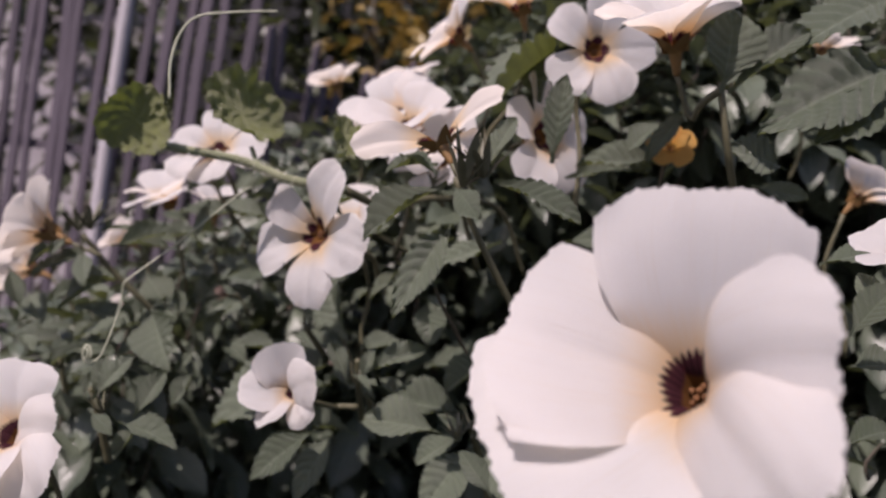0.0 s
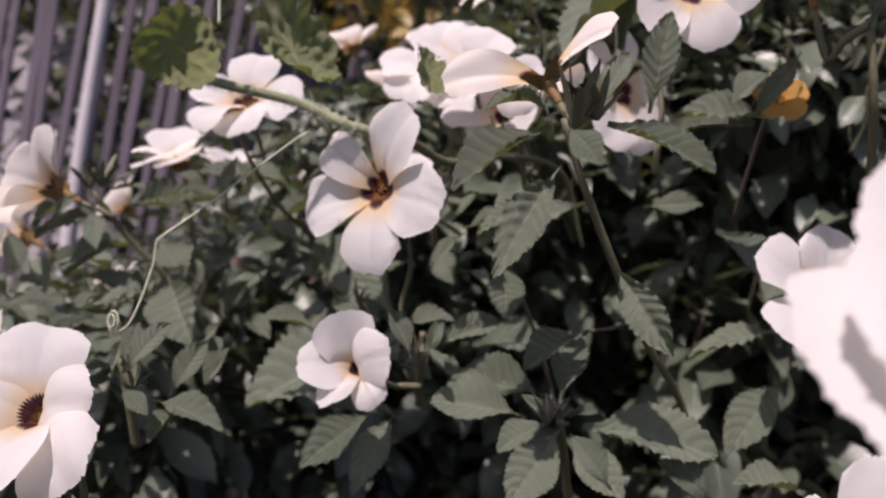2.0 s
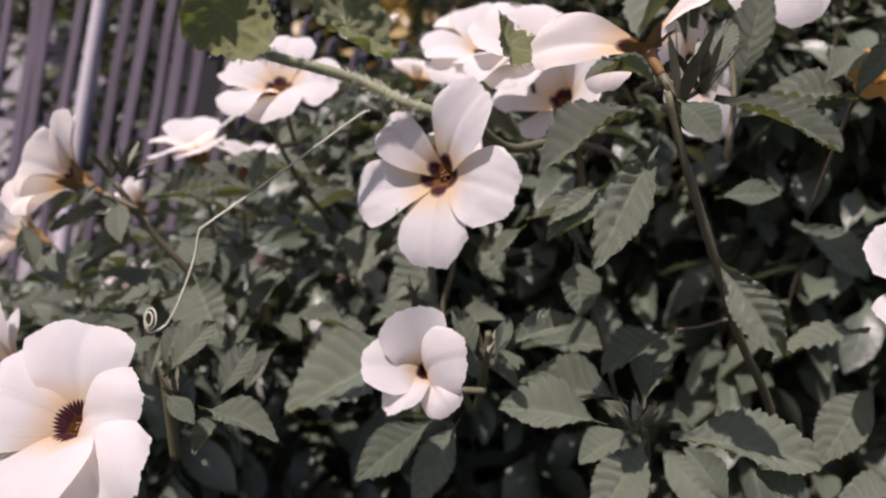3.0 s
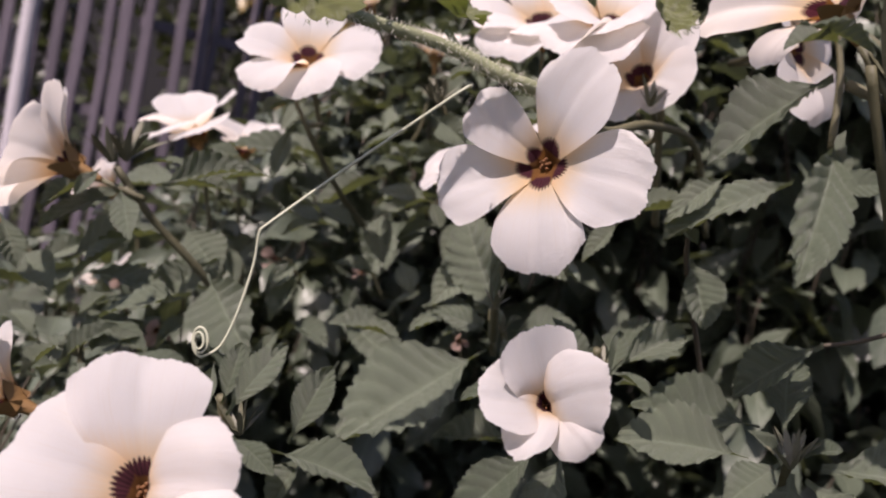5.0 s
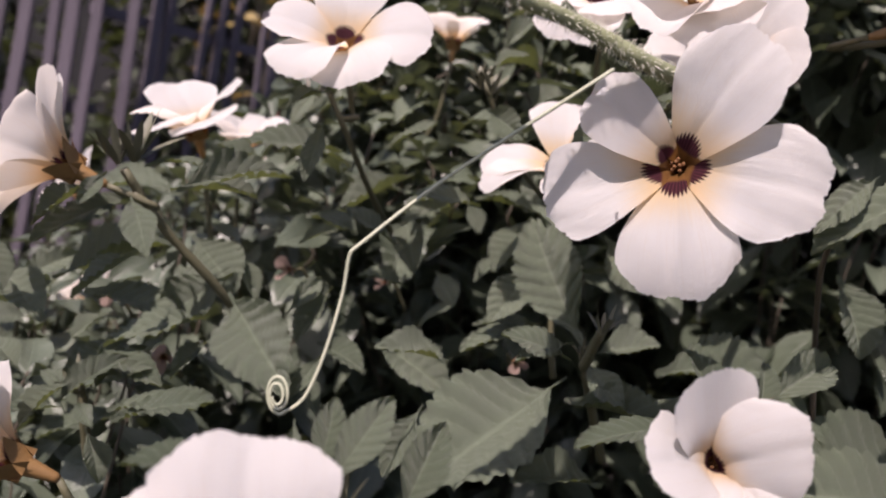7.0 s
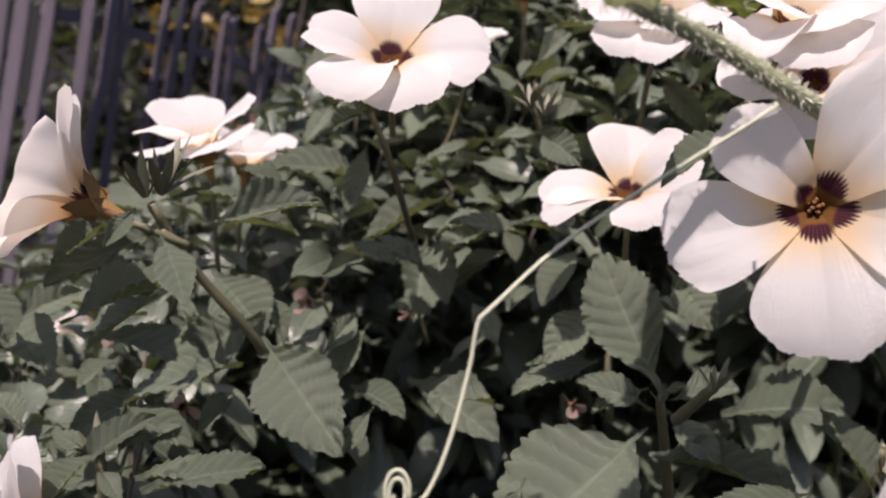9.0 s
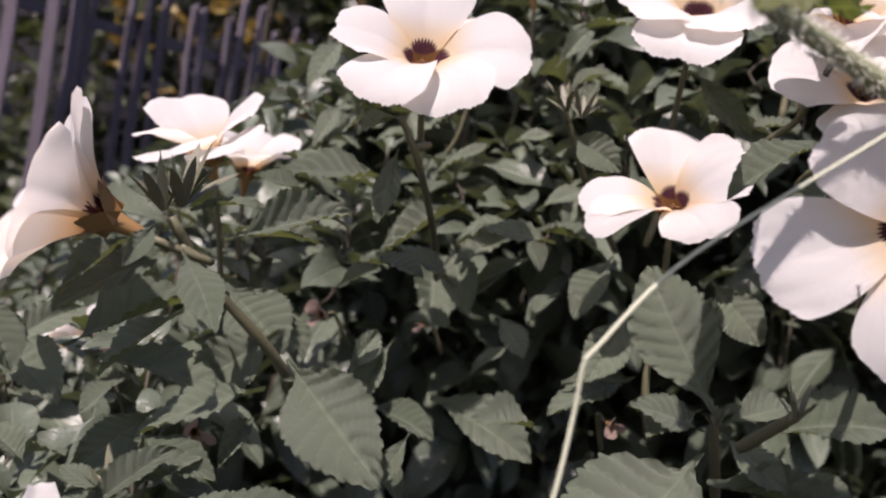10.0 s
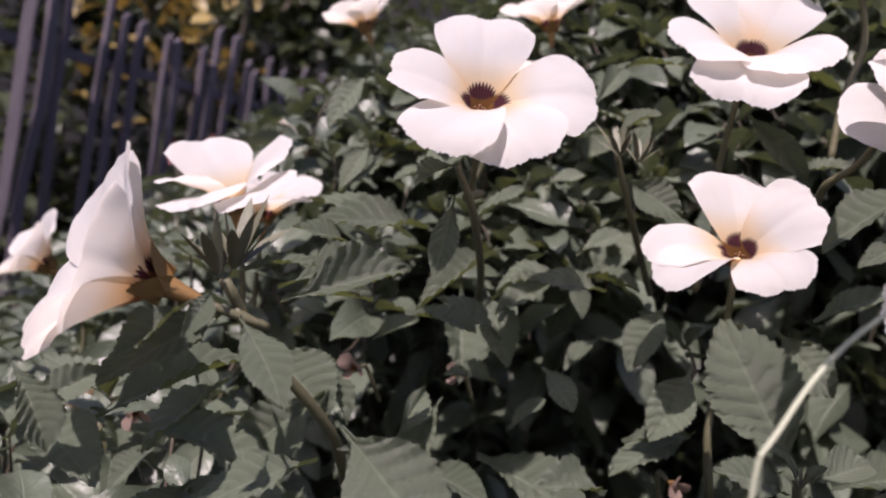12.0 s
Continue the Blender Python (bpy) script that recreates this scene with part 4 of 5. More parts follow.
leaf((-0.0566, 0.3953, 0.7460), (-0.0506, 0.3942, 0.7600), (-0.62, -0.75, 0.21), 0.40)
leaf((-0.0458, 0.4356, 0.7669), (-0.0316, 0.4425, 0.7847), (-0.30, -0.78, 0.55), 0.32)
leaf((-0.0228, 0.3901, 0.7663), (-0.0123, 0.3745, 0.7505), (-0.73, -0.67, 0.18), 0.32)
leaf((-0.0564, 0.4013, 0.7562), (-0.0451, 0.3979, 0.7641), (-0.60, -0.44, 0.67), 0.40)
leaf((-0.0354, 0.3956, 0.7097), (-0.0501, 0.3890, 0.6941), (-0.38, -0.67, 0.64), 0.50)
leaf((-0.0551, 0.3787, 0.6752), (-0.0388, 0.3732, 0.6804), (-0.39, -0.36, 0.85), 0.40)
leaf((-0.0504, 0.4167, 0.7769), (-0.0339, 0.4005, 0.7813), (-0.53, -0.33, 0.78), 0.32)
leaf((-0.0382, 0.3385, 0.7159), (-0.0275, 0.3301, 0.7250), (-0.75, -0.32, 0.58), 0.40)
# leaves: between the stems
leaf((-0.1576, 0.3720, 0.7043), (-0.1830, 0.3617, 0.6929), (-0.05, -0.54, 0.84), 0.36)
leaf((-0.1831, 0.3920, 0.6737), (-0.1530, 0.3960, 0.6911), (0.02, -0.50, 0.87), 0.42)
leaf((-0.1986, 0.3750, 0.6901), (-0.1890, 0.3683, 0.6755), (0.07, -0.51, 0.86), 0.50)
leaf((-0.0711, 0.4350, 0.7183), (-0.1016, 0.4235, 0.7007), (-0.23, -0.52, 0.82), 0.20)
leaf((-0.1321, 0.4050, 0.6860), (-0.1218, 0.3981, 0.6727), (-0.11, -0.51, 0.85), 0.40)
leaf((-0.0997, 0.4250, 0.7229), (-0.1355, 0.4132, 0.7253), (-0.18, -0.55, 0.82), 0.30)
leaf((-0.0837, 0.4350, 0.7259), (-0.0664, 0.4350, 0.7401), (-0.21, -0.54, 0.81), 0.26)
leaf((-0.0480, 0.4350, 0.7126), (-0.0751, 0.4265, 0.7074), (-0.27, -0.50, 0.82), 0.38)
leaf((-0.0475, 0.4300, 0.7189), (-0.0308, 0.4300, 0.7298), (-0.28, -0.50, 0.82), 0.36)
leaf((-0.0521, 0.4250, 0.7108), (-0.0467, 0.4202, 0.7005), (-0.27, -0.50, 0.83), 0.62)
leaf((-0.0481, 0.4300, 0.7122), (-0.0281, 0.4209, 0.7138), (-0.27, -0.50, 0.82), 0.36)
leaf((-0.0519, 0.4300, 0.7108), (-0.0761, 0.4219, 0.7012), (-0.27, -0.50, 0.82), 0.36)
leaf((-0.0435, 0.4400, 0.7012), (-0.0633, 0.4336, 0.6950), (-0.27, -0.49, 0.83), 0.30)
leaf((-0.0935, 0.4600, 0.7172), (-0.1277, 0.4600, 0.7302), (-0.17, -0.55, 0.82), 0.30)
leaf((-0.1086, 0.4700, 0.7476), (-0.1198, 0.4633, 0.7311), (-0.14, -0.59, 0.80), 0.34)
leaf((-0.1260, 0.4100, 0.7172), (-0.1414, 0.4100, 0.7208), (-0.13, -0.55, 0.82), 0.40)
leaf((-0.0529, 0.4500, 0.7397), (-0.0367, 0.4500, 0.7476), (-0.26, -0.54, 0.80), 0.34)
leaf((-0.0640, 0.4400, 0.6846), (-0.0514, 0.4400, 0.6968), (-0.22, -0.49, 0.84), 0.36)
leaf((-0.0690, 0.4300, 0.6757), (-0.0872, 0.4242, 0.6818), (-0.22, -0.47, 0.85), 0.40)
leaf((-0.1112, 0.4300, 0.6878), (-0.0980, 0.4300, 0.6955), (-0.14, -0.51, 0.85), 0.40)
leaf((-0.0288, 0.4400, 0.6905), (-0.0434, 0.4349, 0.6831), (-0.28, -0.47, 0.84), 0.40)
leaf((-0.0630, 0.4300, 0.6612), (-0.0526, 0.4300, 0.6726), (-0.22, -0.45, 0.86), 0.42)
leaf((0.0072, 0.2900, 0.7353), (-0.0098, 0.2833, 0.7228), (-0.26, -0.54, 0.80), 0.30)
leaf((-0.0114, 0.3100, 0.7193), (-0.0224, 0.3046, 0.7075), (-0.19, -0.54, 0.82), 0.32)
leaf((-0.1021, 0.3600, 0.6662), (-0.1112, 0.3544, 0.6551), (0.03, -0.52, 0.85), 0.36)
leaf((-0.0635, 0.3700, 0.6643), (-0.0860, 0.3619, 0.6715), (-0.05, -0.52, 0.85), 0.40)
leaf((-0.0984, 0.4000, 0.6792), (-0.1104, 0.3920, 0.6620), (0.02, -0.54, 0.84), 0.40)
leaf((-0.0835, 0.3000, 0.6735), (-0.0916, 0.2937, 0.6596), (-0.01, -0.51, 0.86), 0.40)
leaf((-0.1450, 0.4000, 0.7051), (-0.1177, 0.4000, 0.7173), (0.10, -0.56, 0.82), 0.32)
leaf((-0.0787, 0.4100, 0.6937), (-0.0980, 0.4100, 0.7067), (-0.02, -0.56, 0.83), 0.40)
leaf((-0.0531, 0.4000, 0.7114), (-0.0774, 0.4000, 0.7145), (-0.07, -0.57, 0.82), 0.36)
leaf((-0.1757, 0.4000, 0.6694), (-0.1449, 0.3898, 0.6667), (0.15, -0.51, 0.84), 0.42)
leaf((-0.1675, 0.3700, 0.6600), (-0.1450, 0.3623, 0.6548), (0.14, -0.50, 0.86), 0.40)
leaf((-0.1630, 0.3400, 0.6602), (-0.1741, 0.3337, 0.6504), (0.15, -0.49, 0.86), 0.40)
leaf((-0.2025, 0.4200, 0.6650), (-0.1847, 0.4200, 0.6785), (0.18, -0.50, 0.84), 0.42)
leaf((-0.1719, 0.3600, 0.6467), (-0.1557, 0.3600, 0.6617), (0.15, -0.48, 0.87), 0.34)
leaf((-0.1633, 0.3580, 0.6411), (-0.1562, 0.3523, 0.6285), (0.10, -0.47, 0.88), 0.50)
leaf((-0.1626, 0.3620, 0.6486), (-0.1608, 0.3620, 0.6628), (0.10, -0.48, 0.87), 0.34)
leaf((-0.1555, 0.3500, 0.6462), (-0.1308, 0.3408, 0.6597), (0.08, -0.47, 0.88), 0.36)
leaf((-0.1214, 0.2580, 0.6745), (-0.1374, 0.2580, 0.6751), (0.02, -0.46, 0.89), 0.42)
leaf((-0.0310, 0.2880, 0.6768), (-0.0529, 0.2880, 0.6736), (-0.25, -0.44, 0.86), 0.38)
leaf((-0.0231, 0.3350, 0.6425), (-0.0511, 0.3262, 0.6490), (-0.20, -0.43, 0.88), 0.36)
# leaves: over the shaded flowers
leaf((0.0523, 0.3350, 0.8200), (0.0097, 0.3150, 0.7930), (-0.20, 0.10, 0.97), 0.66)
leaf((0.0432, 0.3380, 0.8222), (0.0321, 0.3180, 0.7915), (-0.21, 0.21, 0.95), 0.60)
leaf((0.0787, 0.2620, 0.8062), (0.0909, 0.2500, 0.8142), (0.10, 0.50, 0.86), 0.75)
leaf((0.0900, 0.2700, 0.7976), (0.1122, 0.2600, 0.8176), (0.00, 0.51, 0.86), 0.42)
# leaves: top
leaf((0.1220, 0.2211, 0.8022), (0.0811, 0.2039, 0.7807), (-0.06, -0.72, 0.69), 0.40)
leaf((0.1185, 0.2201, 0.7927), (0.0958, 0.2086, 0.7779), (-0.19, -0.61, 0.77), 0.43)
leaf((0.1302, 0.2487, 0.8268), (0.0956, 0.2369, 0.8093), (-0.10, -0.72, 0.69), 0.49)
leaf((0.0791, 0.2401, 0.7908), (0.0795, 0.2375, 0.8147), (-0.03, -0.99, -0.11), 0.74)
leaf((0.0815, 0.2401, 0.7911), (0.1003, 0.2374, 0.8139), (-0.47, -0.84, 0.28), 0.40)
leaf((0.0460, 0.3026, 0.7614), (0.0748, 0.2933, 0.7703), (-0.40, -0.48, 0.78), 0.38)
leaf((0.0619, 0.2833, 0.7703), (0.0731, 0.2848, 0.7854), (-0.34, -0.88, 0.34), 0.45)
leaf((0.1067, 0.2532, 0.7716), (0.0866, 0.2437, 0.7769), (0.47, -0.72, 0.51), 0.59)
leaf((0.1006, 0.2626, 0.7654), (0.1147, 0.2525, 0.7646), (-0.38, -0.59, 0.71), 0.42)
leaf((0.0804, 0.1492, 0.7370), (0.0887, 0.1504, 0.7485), (-0.52, -0.73, 0.44), 0.50)
leaf((0.0971, 0.2004, 0.7466), (0.1120, 0.2010, 0.7525), (-0.27, -0.61, 0.74), 0.50)
leaf((0.0862, 0.1586, 0.7299), (0.0973, 0.1588, 0.7323), (-0.16, -0.57, 0.81), 0.60)
leaf((0.0817, 0.1472, 0.7170), (0.0906, 0.1477, 0.7223), (-0.40, -0.55, 0.74), 0.60)
leaf((0.0918, 0.1596, 0.7407), (0.0889, 0.1655, 0.7487), (-0.34, -0.82, 0.47), 0.45)
leaf((0.0246, 0.2132, 0.6722), (0.0155, 0.2144, 0.6836), (0.35, -0.86, 0.37), 0.50)

bud((-0.1589, 0.3683, 0.7130), (-0.00, -0.04, 1.00), 0.0165, 1)
bud((-0.1621, 0.3649, 0.7122), (-0.28, 0.03, 0.96), 0.0130, 2)
bud((-0.0219, 0.2787, 0.6808), (0.01, -0.04, 1.00), 0.0112, 3)
bud((-0.1677, 0.3656, 0.6474), (-0.28, 0.03, 0.96), 0.0120, 4)
bud((0.0073, 0.2350, 0.7551), (0.01, -0.04, 1.00), 0.0176, 5)
bud((0.0134, 0.2391, 0.7581), (-0.28, -0.03, 0.96), 0.0160, 6)
bud((-0.0574, 0.3980, 0.7505), (-0.01, -0.08, 1.00), 0.0112, 7)
bud((-0.1027, 0.2601, 0.6666), (-0.29, 0.00, 0.96), 0.0104, 8)
bud((0.0204, 0.2611, 0.6730), (0.01, -0.04, 1.00), 0.0096, 9)
bud((-0.0331, 0.3399, 0.6775), (-0.28, 0.03, 0.96), 0.0064, 10)
bud((-0.0584, 0.3843, 0.7476), (-0.00, -0.04, 1.00), 0.0096, 11)
bud((-0.0604, 0.3902, 0.7491), (-0.28, 0.03, 0.96), 0.0096, 12)
bud((-0.0443, 0.3031, 0.6919), (-0.00, -0.03, 1.00), 0.0080, 13)
bud((0.0157, 0.2533, 0.6736), (-0.29, 0.00, 0.96), 0.0096, 14)
bud((-0.0030, 0.3260, 0.7524), (-0.00, -0.03, 1.00), 0.0096, 15)

# ---- flowers ----
# the large flowers along the way
white_flower((0.0423, 0.1120, 0.7317), (-0.500, -0.740, 0.450), (0.252, 0.373, 0.893), [
    (6, 38, 0.0309, 0.92, 22, 12, 5, 10, 12),
    (95, 44, 0.0320, 1.0, 24, 16, 0, 14, 12),
    (140, 41, 0.0349, 1.15, 24, 14, 0, 14, 12),
    (227, 47, 0.0352, 0.74, 34, 30, -10, -75, 26),
    (275, 53, 0.0316, 0.96, 34, 24, -14, -70, 26),
], 3, 'wide')
white_flower((-0.0397, 0.2897, 0.7310), (-0.602, -0.773, 0.201), (0.123, 0.158, 0.980), [
    (59, 32, 0.024, 0.62, 26, 0, 0, 10, 60),
    (119, 16, 0.0283, 0.72, 22, 2, 4, 0, 14),
    (193, 7, 0.0281, 0.86, 26, 2, -8, -8, 22),
    (262, 14, 0.0303, 0.76, 24, 4, 10, -12, 18),
    (329, 28, 0.031, 0.7, 24, 0, 14, 8, 14),
], 5, 'flat', (-0.0209, 0.3236, 0.7116))
white_flower((-0.0383, 0.2603, 0.6793), (-0.334, -0.860, 0.386), (0.139, 0.359, 0.923), [
    (23, 52, 0.0225, 0.8, 18, 18, 6, 40, -6),
    (100, 53, 0.0214, 0.82, 24, 24, 10, 24, 14),
    (160, 47, 0.0192, 0.62, 36, 30, -10, -50, 30),
    (231, 34, 0.0164, 0.7, 40, 10, -30, -30, 50),
    (292, 49, 0.0202, 0.98, 46, 22, -20, -66, 34),
], 8, 'furled', (-0.0203, 0.2836, 0.6709))
white_flower((-0.1147, 0.2325, 0.6654), (-0.201, -0.803, 0.562), (0.136, 0.545, 0.827), [
    (13, 22, 0.0238, 1, 26, 12, 0, 10, 20),
    (87, 29, 0.0245, 1.1, 32, 14, -20, -40, 26),
    (188, 36, 0.0285, 1.05, 26, 16, 0, 14, 16),
    (234, 26, 0.0308, 0.92, 36, 30, -10, -85, 20),
    (276, 37, 0.024, 0.95, 40, 22, -24, -76, 34),
], 11, 'wide')
white_flower((-0.1722, 0.3639, 0.7093), (-0.933, -0.024, 0.358), (0.358, 0.009, 0.934), [
    (58, 44, 0.029, 0.92, 22, 8, 0, 6, 4),
    (130, 42, 0.0285, 0.95, 22, 8, 0, 6, 14),
    (202, 38, 0.0275, 0.98, 22, 8, 0, 4, 14),
    (274, 38, 0.0265, 1.02, 24, 6, 0, 0, 8),
    (346, 40, 0.0285, 0.9, 22, 8, -8, 0, -4),
], 14, 'side', (-0.1567, 0.3690, 0.7059))
white_flower((-0.1525, 0.4553, 0.7203), (-0.323, -0.199, 0.925), (0.787, 0.486, 0.379), [
    (74, 47, 0.0283, 0.98, 22, 8, 0, 6, 0),
    (171, 37, 0.0261, 0.85, 22, 10, 0, 10, 20),
    (203, 19, 0.0264, 1.1, 28, 8, 0, 6, 26),
    (258, 17, 0.0275, 0.95, 26, 8, 0, 6, 20),
    (305, 41, 0.0265, 1.15, 24, 8, 0, 6, 12),
], 17, 'far')
white_flower((-0.1056, 0.3807, 0.7530), (-0.300, -0.661, 0.688), (0.284, 0.627, 0.725), [
    (5, 25, 0.0264, 0.92, 26, 5, 0, 4, 8),
    (96, 30, 0.0246, 0.84, 26, 5, 6, 6, 14),
    (165, 20, 0.0263, 0.9, 34, 6, -6, 24, 34),
    (212, 16, 0.0262, 0.9, 26, 6, 0, 4, 22),
    (278, 10, 0.0276, 0.88, 26, 5, 0, 4, 14),
], 23, 'open', (-0.1042, 0.3863, 0.7331))
white_flower((-0.0369, 0.3667, 0.7262), (-0.350, -0.523, 0.777), (0.433, 0.646, 0.629), [
    (12, 24, 0.025, 0.95, 26, 10, 0, 6, 6),
    (108, 12, 0.0252, 0.8, 26, 10, 6, 6, 14),
    (138, 13, 0.0279, 0.62, 30, 10, 0, 50, 20),
    (210, 19, 0.0202, 0.98, 32, 6, -8, 14, 32),
    (296, 40, 0.0234, 0.9, 26, 10, 0, 8, 12),
], 26, 'open')
white_flower((-0.0246, 0.3901, 0.7790), (-0.335, -0.632, 0.699), (0.327, 0.618, 0.715), [
    (30, 30, 0.0264, 0.9, 26, 4, 0, 4, 8),
    (125, 30, 0.0293, 0.9, 26, 4, 0, 4, 20),
    (170, 17, 0.0305, 0.92, 30, 4, -6, 6, 34),
    (208, 34, 0.029, 0.92, 28, 4, 0, 6, 20),
    (334, 29, 0.0266, 0.9, 26, 4, 0, 4, 10),
], 29, 'open')
white_flower((-0.0143, 0.3417, 0.7737), (-0.322, -0.725, 0.609), (0.247, 0.557, 0.793), [
    (120, 48, 0.0263, 0.95, 26, 10, 0, 8, 8),
    (150, 25, 0.0269, 0.85, 30, 14, 0, 80, 18),
    (184, 26, 0.0268, 1, 28, 10, 0, 20, 24),
    (210, 48, 0.0263, 0.95, 26, 10, 0, 10, 12),
    (348, 19, 0.0221, 0.95, 26, 10, 0, 8, 8),
], 31, 'open', (0.0020, 0.3850, 0.7420))
white_flower((-0.0001, 0.2420, 0.7663), (-0.520, 0.384, 0.763), (0.614, -0.453, 0.647), [
    (46, 20, 0.0264, 0.82, 16, 4, 0, 10, 12),
    (91, 6, 0.019, 0.7, 20, 8, 0, 10, 30),
    (147, 6, 0.019, 0.7, 20, 8, 0, 10, 30),
    (220, 24, 0.0271, 0.74, 16, 4, 0, 10, 20),
], 35, 'back', (0.0075, 0.2471, 0.7549))
# the smaller flowers
white_flower((-0.2515, 0.5097, 0.6641), (-0.946, -0.032, 0.322), (0.321, 0.041, 0.946), ring(0.0290, 47, 0.87, 24, 10, 14, 14, 15), 15, 'side')
white_flower((-0.1015, 0.6474, 0.7451), (-0.098, -0.055, 0.994), (0.978, -0.190, 0.086), ring(0.0235, 44, 0.84, 24, 10, 14, 14, 18), 18, 'far')
white_flower((-0.1388, 0.4970, 0.7149), (0.016, -0.204, 0.979), (0.980, -0.189, -0.056), ring(0.0250, 38, 0.80, 24, 10, 14, 14, 19), 19, 'far')
white_flower((-0.1162, 0.6344, 0.7060), (-0.362, -0.158, 0.919), (0.932, -0.043, 0.360), ring(0.0230, 42, 0.80, 24, 10, 14, 14, 21), 21, 'far')
white_flower((0.0364, 0.3292, 0.7760), (0.611, -0.751, 0.250), (-0.157, 0.195, 0.968), ring(0.0260, 14, 0.76, 24, 10, 14, 14, 37), 37, 'shade', (0.0464, 0.3443, 0.7765))
white_flower((0.0511, 0.3074, 0.8091), (0.096, -0.989, 0.111), (0.144, 0.125, 0.982), ring(0.0225, 18, 0.80, 24, 10, 14, 14, 38), 38, 'shade')
white_flower((0.0663, 0.2484, 0.8031), (-0.261, -0.212, 0.942), (0.805, 0.491, 0.333), ring(0.0270, 38, 0.91, 24, 10, 14, 14, 41), 41, 'side', (0.0793, 0.2412, 0.7918))
white_flower((0.0009, 0.3901, 0.8205), (-0.830, -0.148, 0.538), (0.525, 0.114, 0.843), ring(0.0270, 30, 0.84, 24, 10, 14, 14, 42), 42, 'far')
white_flower((0.0260, 0.3496, 0.8281), (-0.312, -0.217, 0.925), (0.864, 0.341, 0.371), ring(0.0250, 30, 0.84, 24, 10, 14, 14, 43), 43, 'far')
white_flower((0.0898, 0.2618, 0.7163), (-0.098, -0.820, 0.564), (0.063, 0.561, 0.826), ring(0.0245, 32, 0.87, 24, 10, 14, 14, 45), 45, 'open', (0.1348, 0.3157, 0.6914))
white_flower((0.0640, 0.1700, 0.6735), (-0.250, -0.720, 0.640), (0.220, 0.610, 0.760), ring(0.0260, 36, 1.00, 26, 12, 10, 16, 67), 67, 'wide')
white_flower((0.1100, 0.1654, 0.7482), (-0.595, -0.225, 0.771), (0.513, 0.632, 0.581), ring(0.0240, 42, 0.87, 24, 10, 14, 14, 47), 47, 'side')
white_flower((-0.1660, 0.3151, 0.6481), (-0.926, -0.049, 0.373), (0.373, 0.020, 0.928), ring(0.0270, 47, 0.87, 24, 10, 14, 14, 49), 49, 'side')
white_flower((-0.1908, 0.4993, 0.6429), (-0.641, 0.051, 0.766), (0.765, -0.035, 0.643), ring(0.0180, 42, 0.87, 24, 10, 14, 14, 50), 50, 'shade')
white_flower((-0.0262, 0.5168, 0.8067), (-0.258, -0.052, 0.965), (0.966, -0.042, 0.256), ring(0.0240, 32, 0.84, 24, 10, 14, 14, 53), 53, 'far')
white_flower((-0.0860, 0.6020, 0.8080), (-0.420, 0.107, 0.901), (0.865, -0.252, 0.433), ring(0.0250, 36, 0.84, 24, 10, 14, 14, 54), 54, 'far')
white_flower((-0.0514, 0.5026, 0.7749), (-0.051, -0.085, 0.995), (0.998, 0.020, 0.053), ring(0.0220, 36, 0.84, 24, 10, 14, 14, 55), 55, 'far')
white_flower((0.0033, 0.3516, 0.7617), (-0.608, -0.638, 0.472), (0.695, -0.141, 0.705), ring(0.0260, 30, 0.84, 24, 10, 14, 14, 59), 59, 'shade', (0.0200, 0.3900, 0.7380))
white_flower((0.1896, 0.4308, 0.8401), (0.204, -0.007, 0.979), (0.975, 0.094, -0.202), ring(0.0200, 36, 0.84, 24, 10, 14, 14, 61), 61, 'far')
white_flower((0.1692, 0.3327, 0.7647), (0.556, -0.026, 0.831), (0.811, 0.236, -0.535), ring(0.0200, 42, 0.84, 24, 10, 14, 14, 62), 62, 'far')
white_flower((-0.2137, 0.5624, 0.6819), (-0.784, -0.128, 0.607), (0.614, -0.011, 0.790), ring(0.0240, 42, 0.87, 24, 10, 14, 14, 65), 65, 'shade')


def yellow_flower(place, axis, first, length):
    f = thing("yellow_flower", place, "small orange-yellow five-petalled flower among the leaves", "flower")
    m = frame_of(place, axis, first)
    for k in range(5):
        part("petal", petal_mesh((72 * k, 22, length, 0.85, 20, 6, 0, 6, 14), 900 + k, 14, 13), YELLOW_PETAL, f, m=m)
    part("calyx", calyx_mesh(length, 22), CALYX, f, m=m)
    p, a = Vector(place), Vector(axis)
    part("stalk", tube([p - a * 0.29 * length, p - a * 0.015, p - a * 0.02 + Vector((0.004, 0.02, -0.035))], 0.0006, 0.0007, 10, 6), BROWN_STEM, f)


yellow_flower((0.0800, 0.2900, 0.7755), (-0.146, -0.887, 0.438), (-0.115, 0.100, 0.988), 0.0098)


def withered_flower(place, axis, length, seed):
    """A spent flower: three small crumpled petals hanging on their calyx."""
    f = thing("withered_flower", place, "spent flower with crumpled pinkish brown petals among the leaves", "flower", "spent flowers of the shrub")
    m = frame_of(place, axis, (1, 0.2, 0.1))
    for k in range(3):
        part("petal", petal_mesh((120 * k, 55, length, 0.75, 10, 24, 20, 60, -10), seed * 7 + k, 12, 13), WITHERED_PETAL, f, m=m)
    part("calyx", calyx_mesh(length * 1.1, 62), CALYX, f, m=m)
    p, a = Vector(place), Vector(axis).normalized()
    part("stalk", tube([p - a * 0.3 * length, p - a * length, p - a * 1.2 * length + Vector((0.006, 0.004, -0.012))], 0.0006, 0.0008, 8, 6), STEM, f)


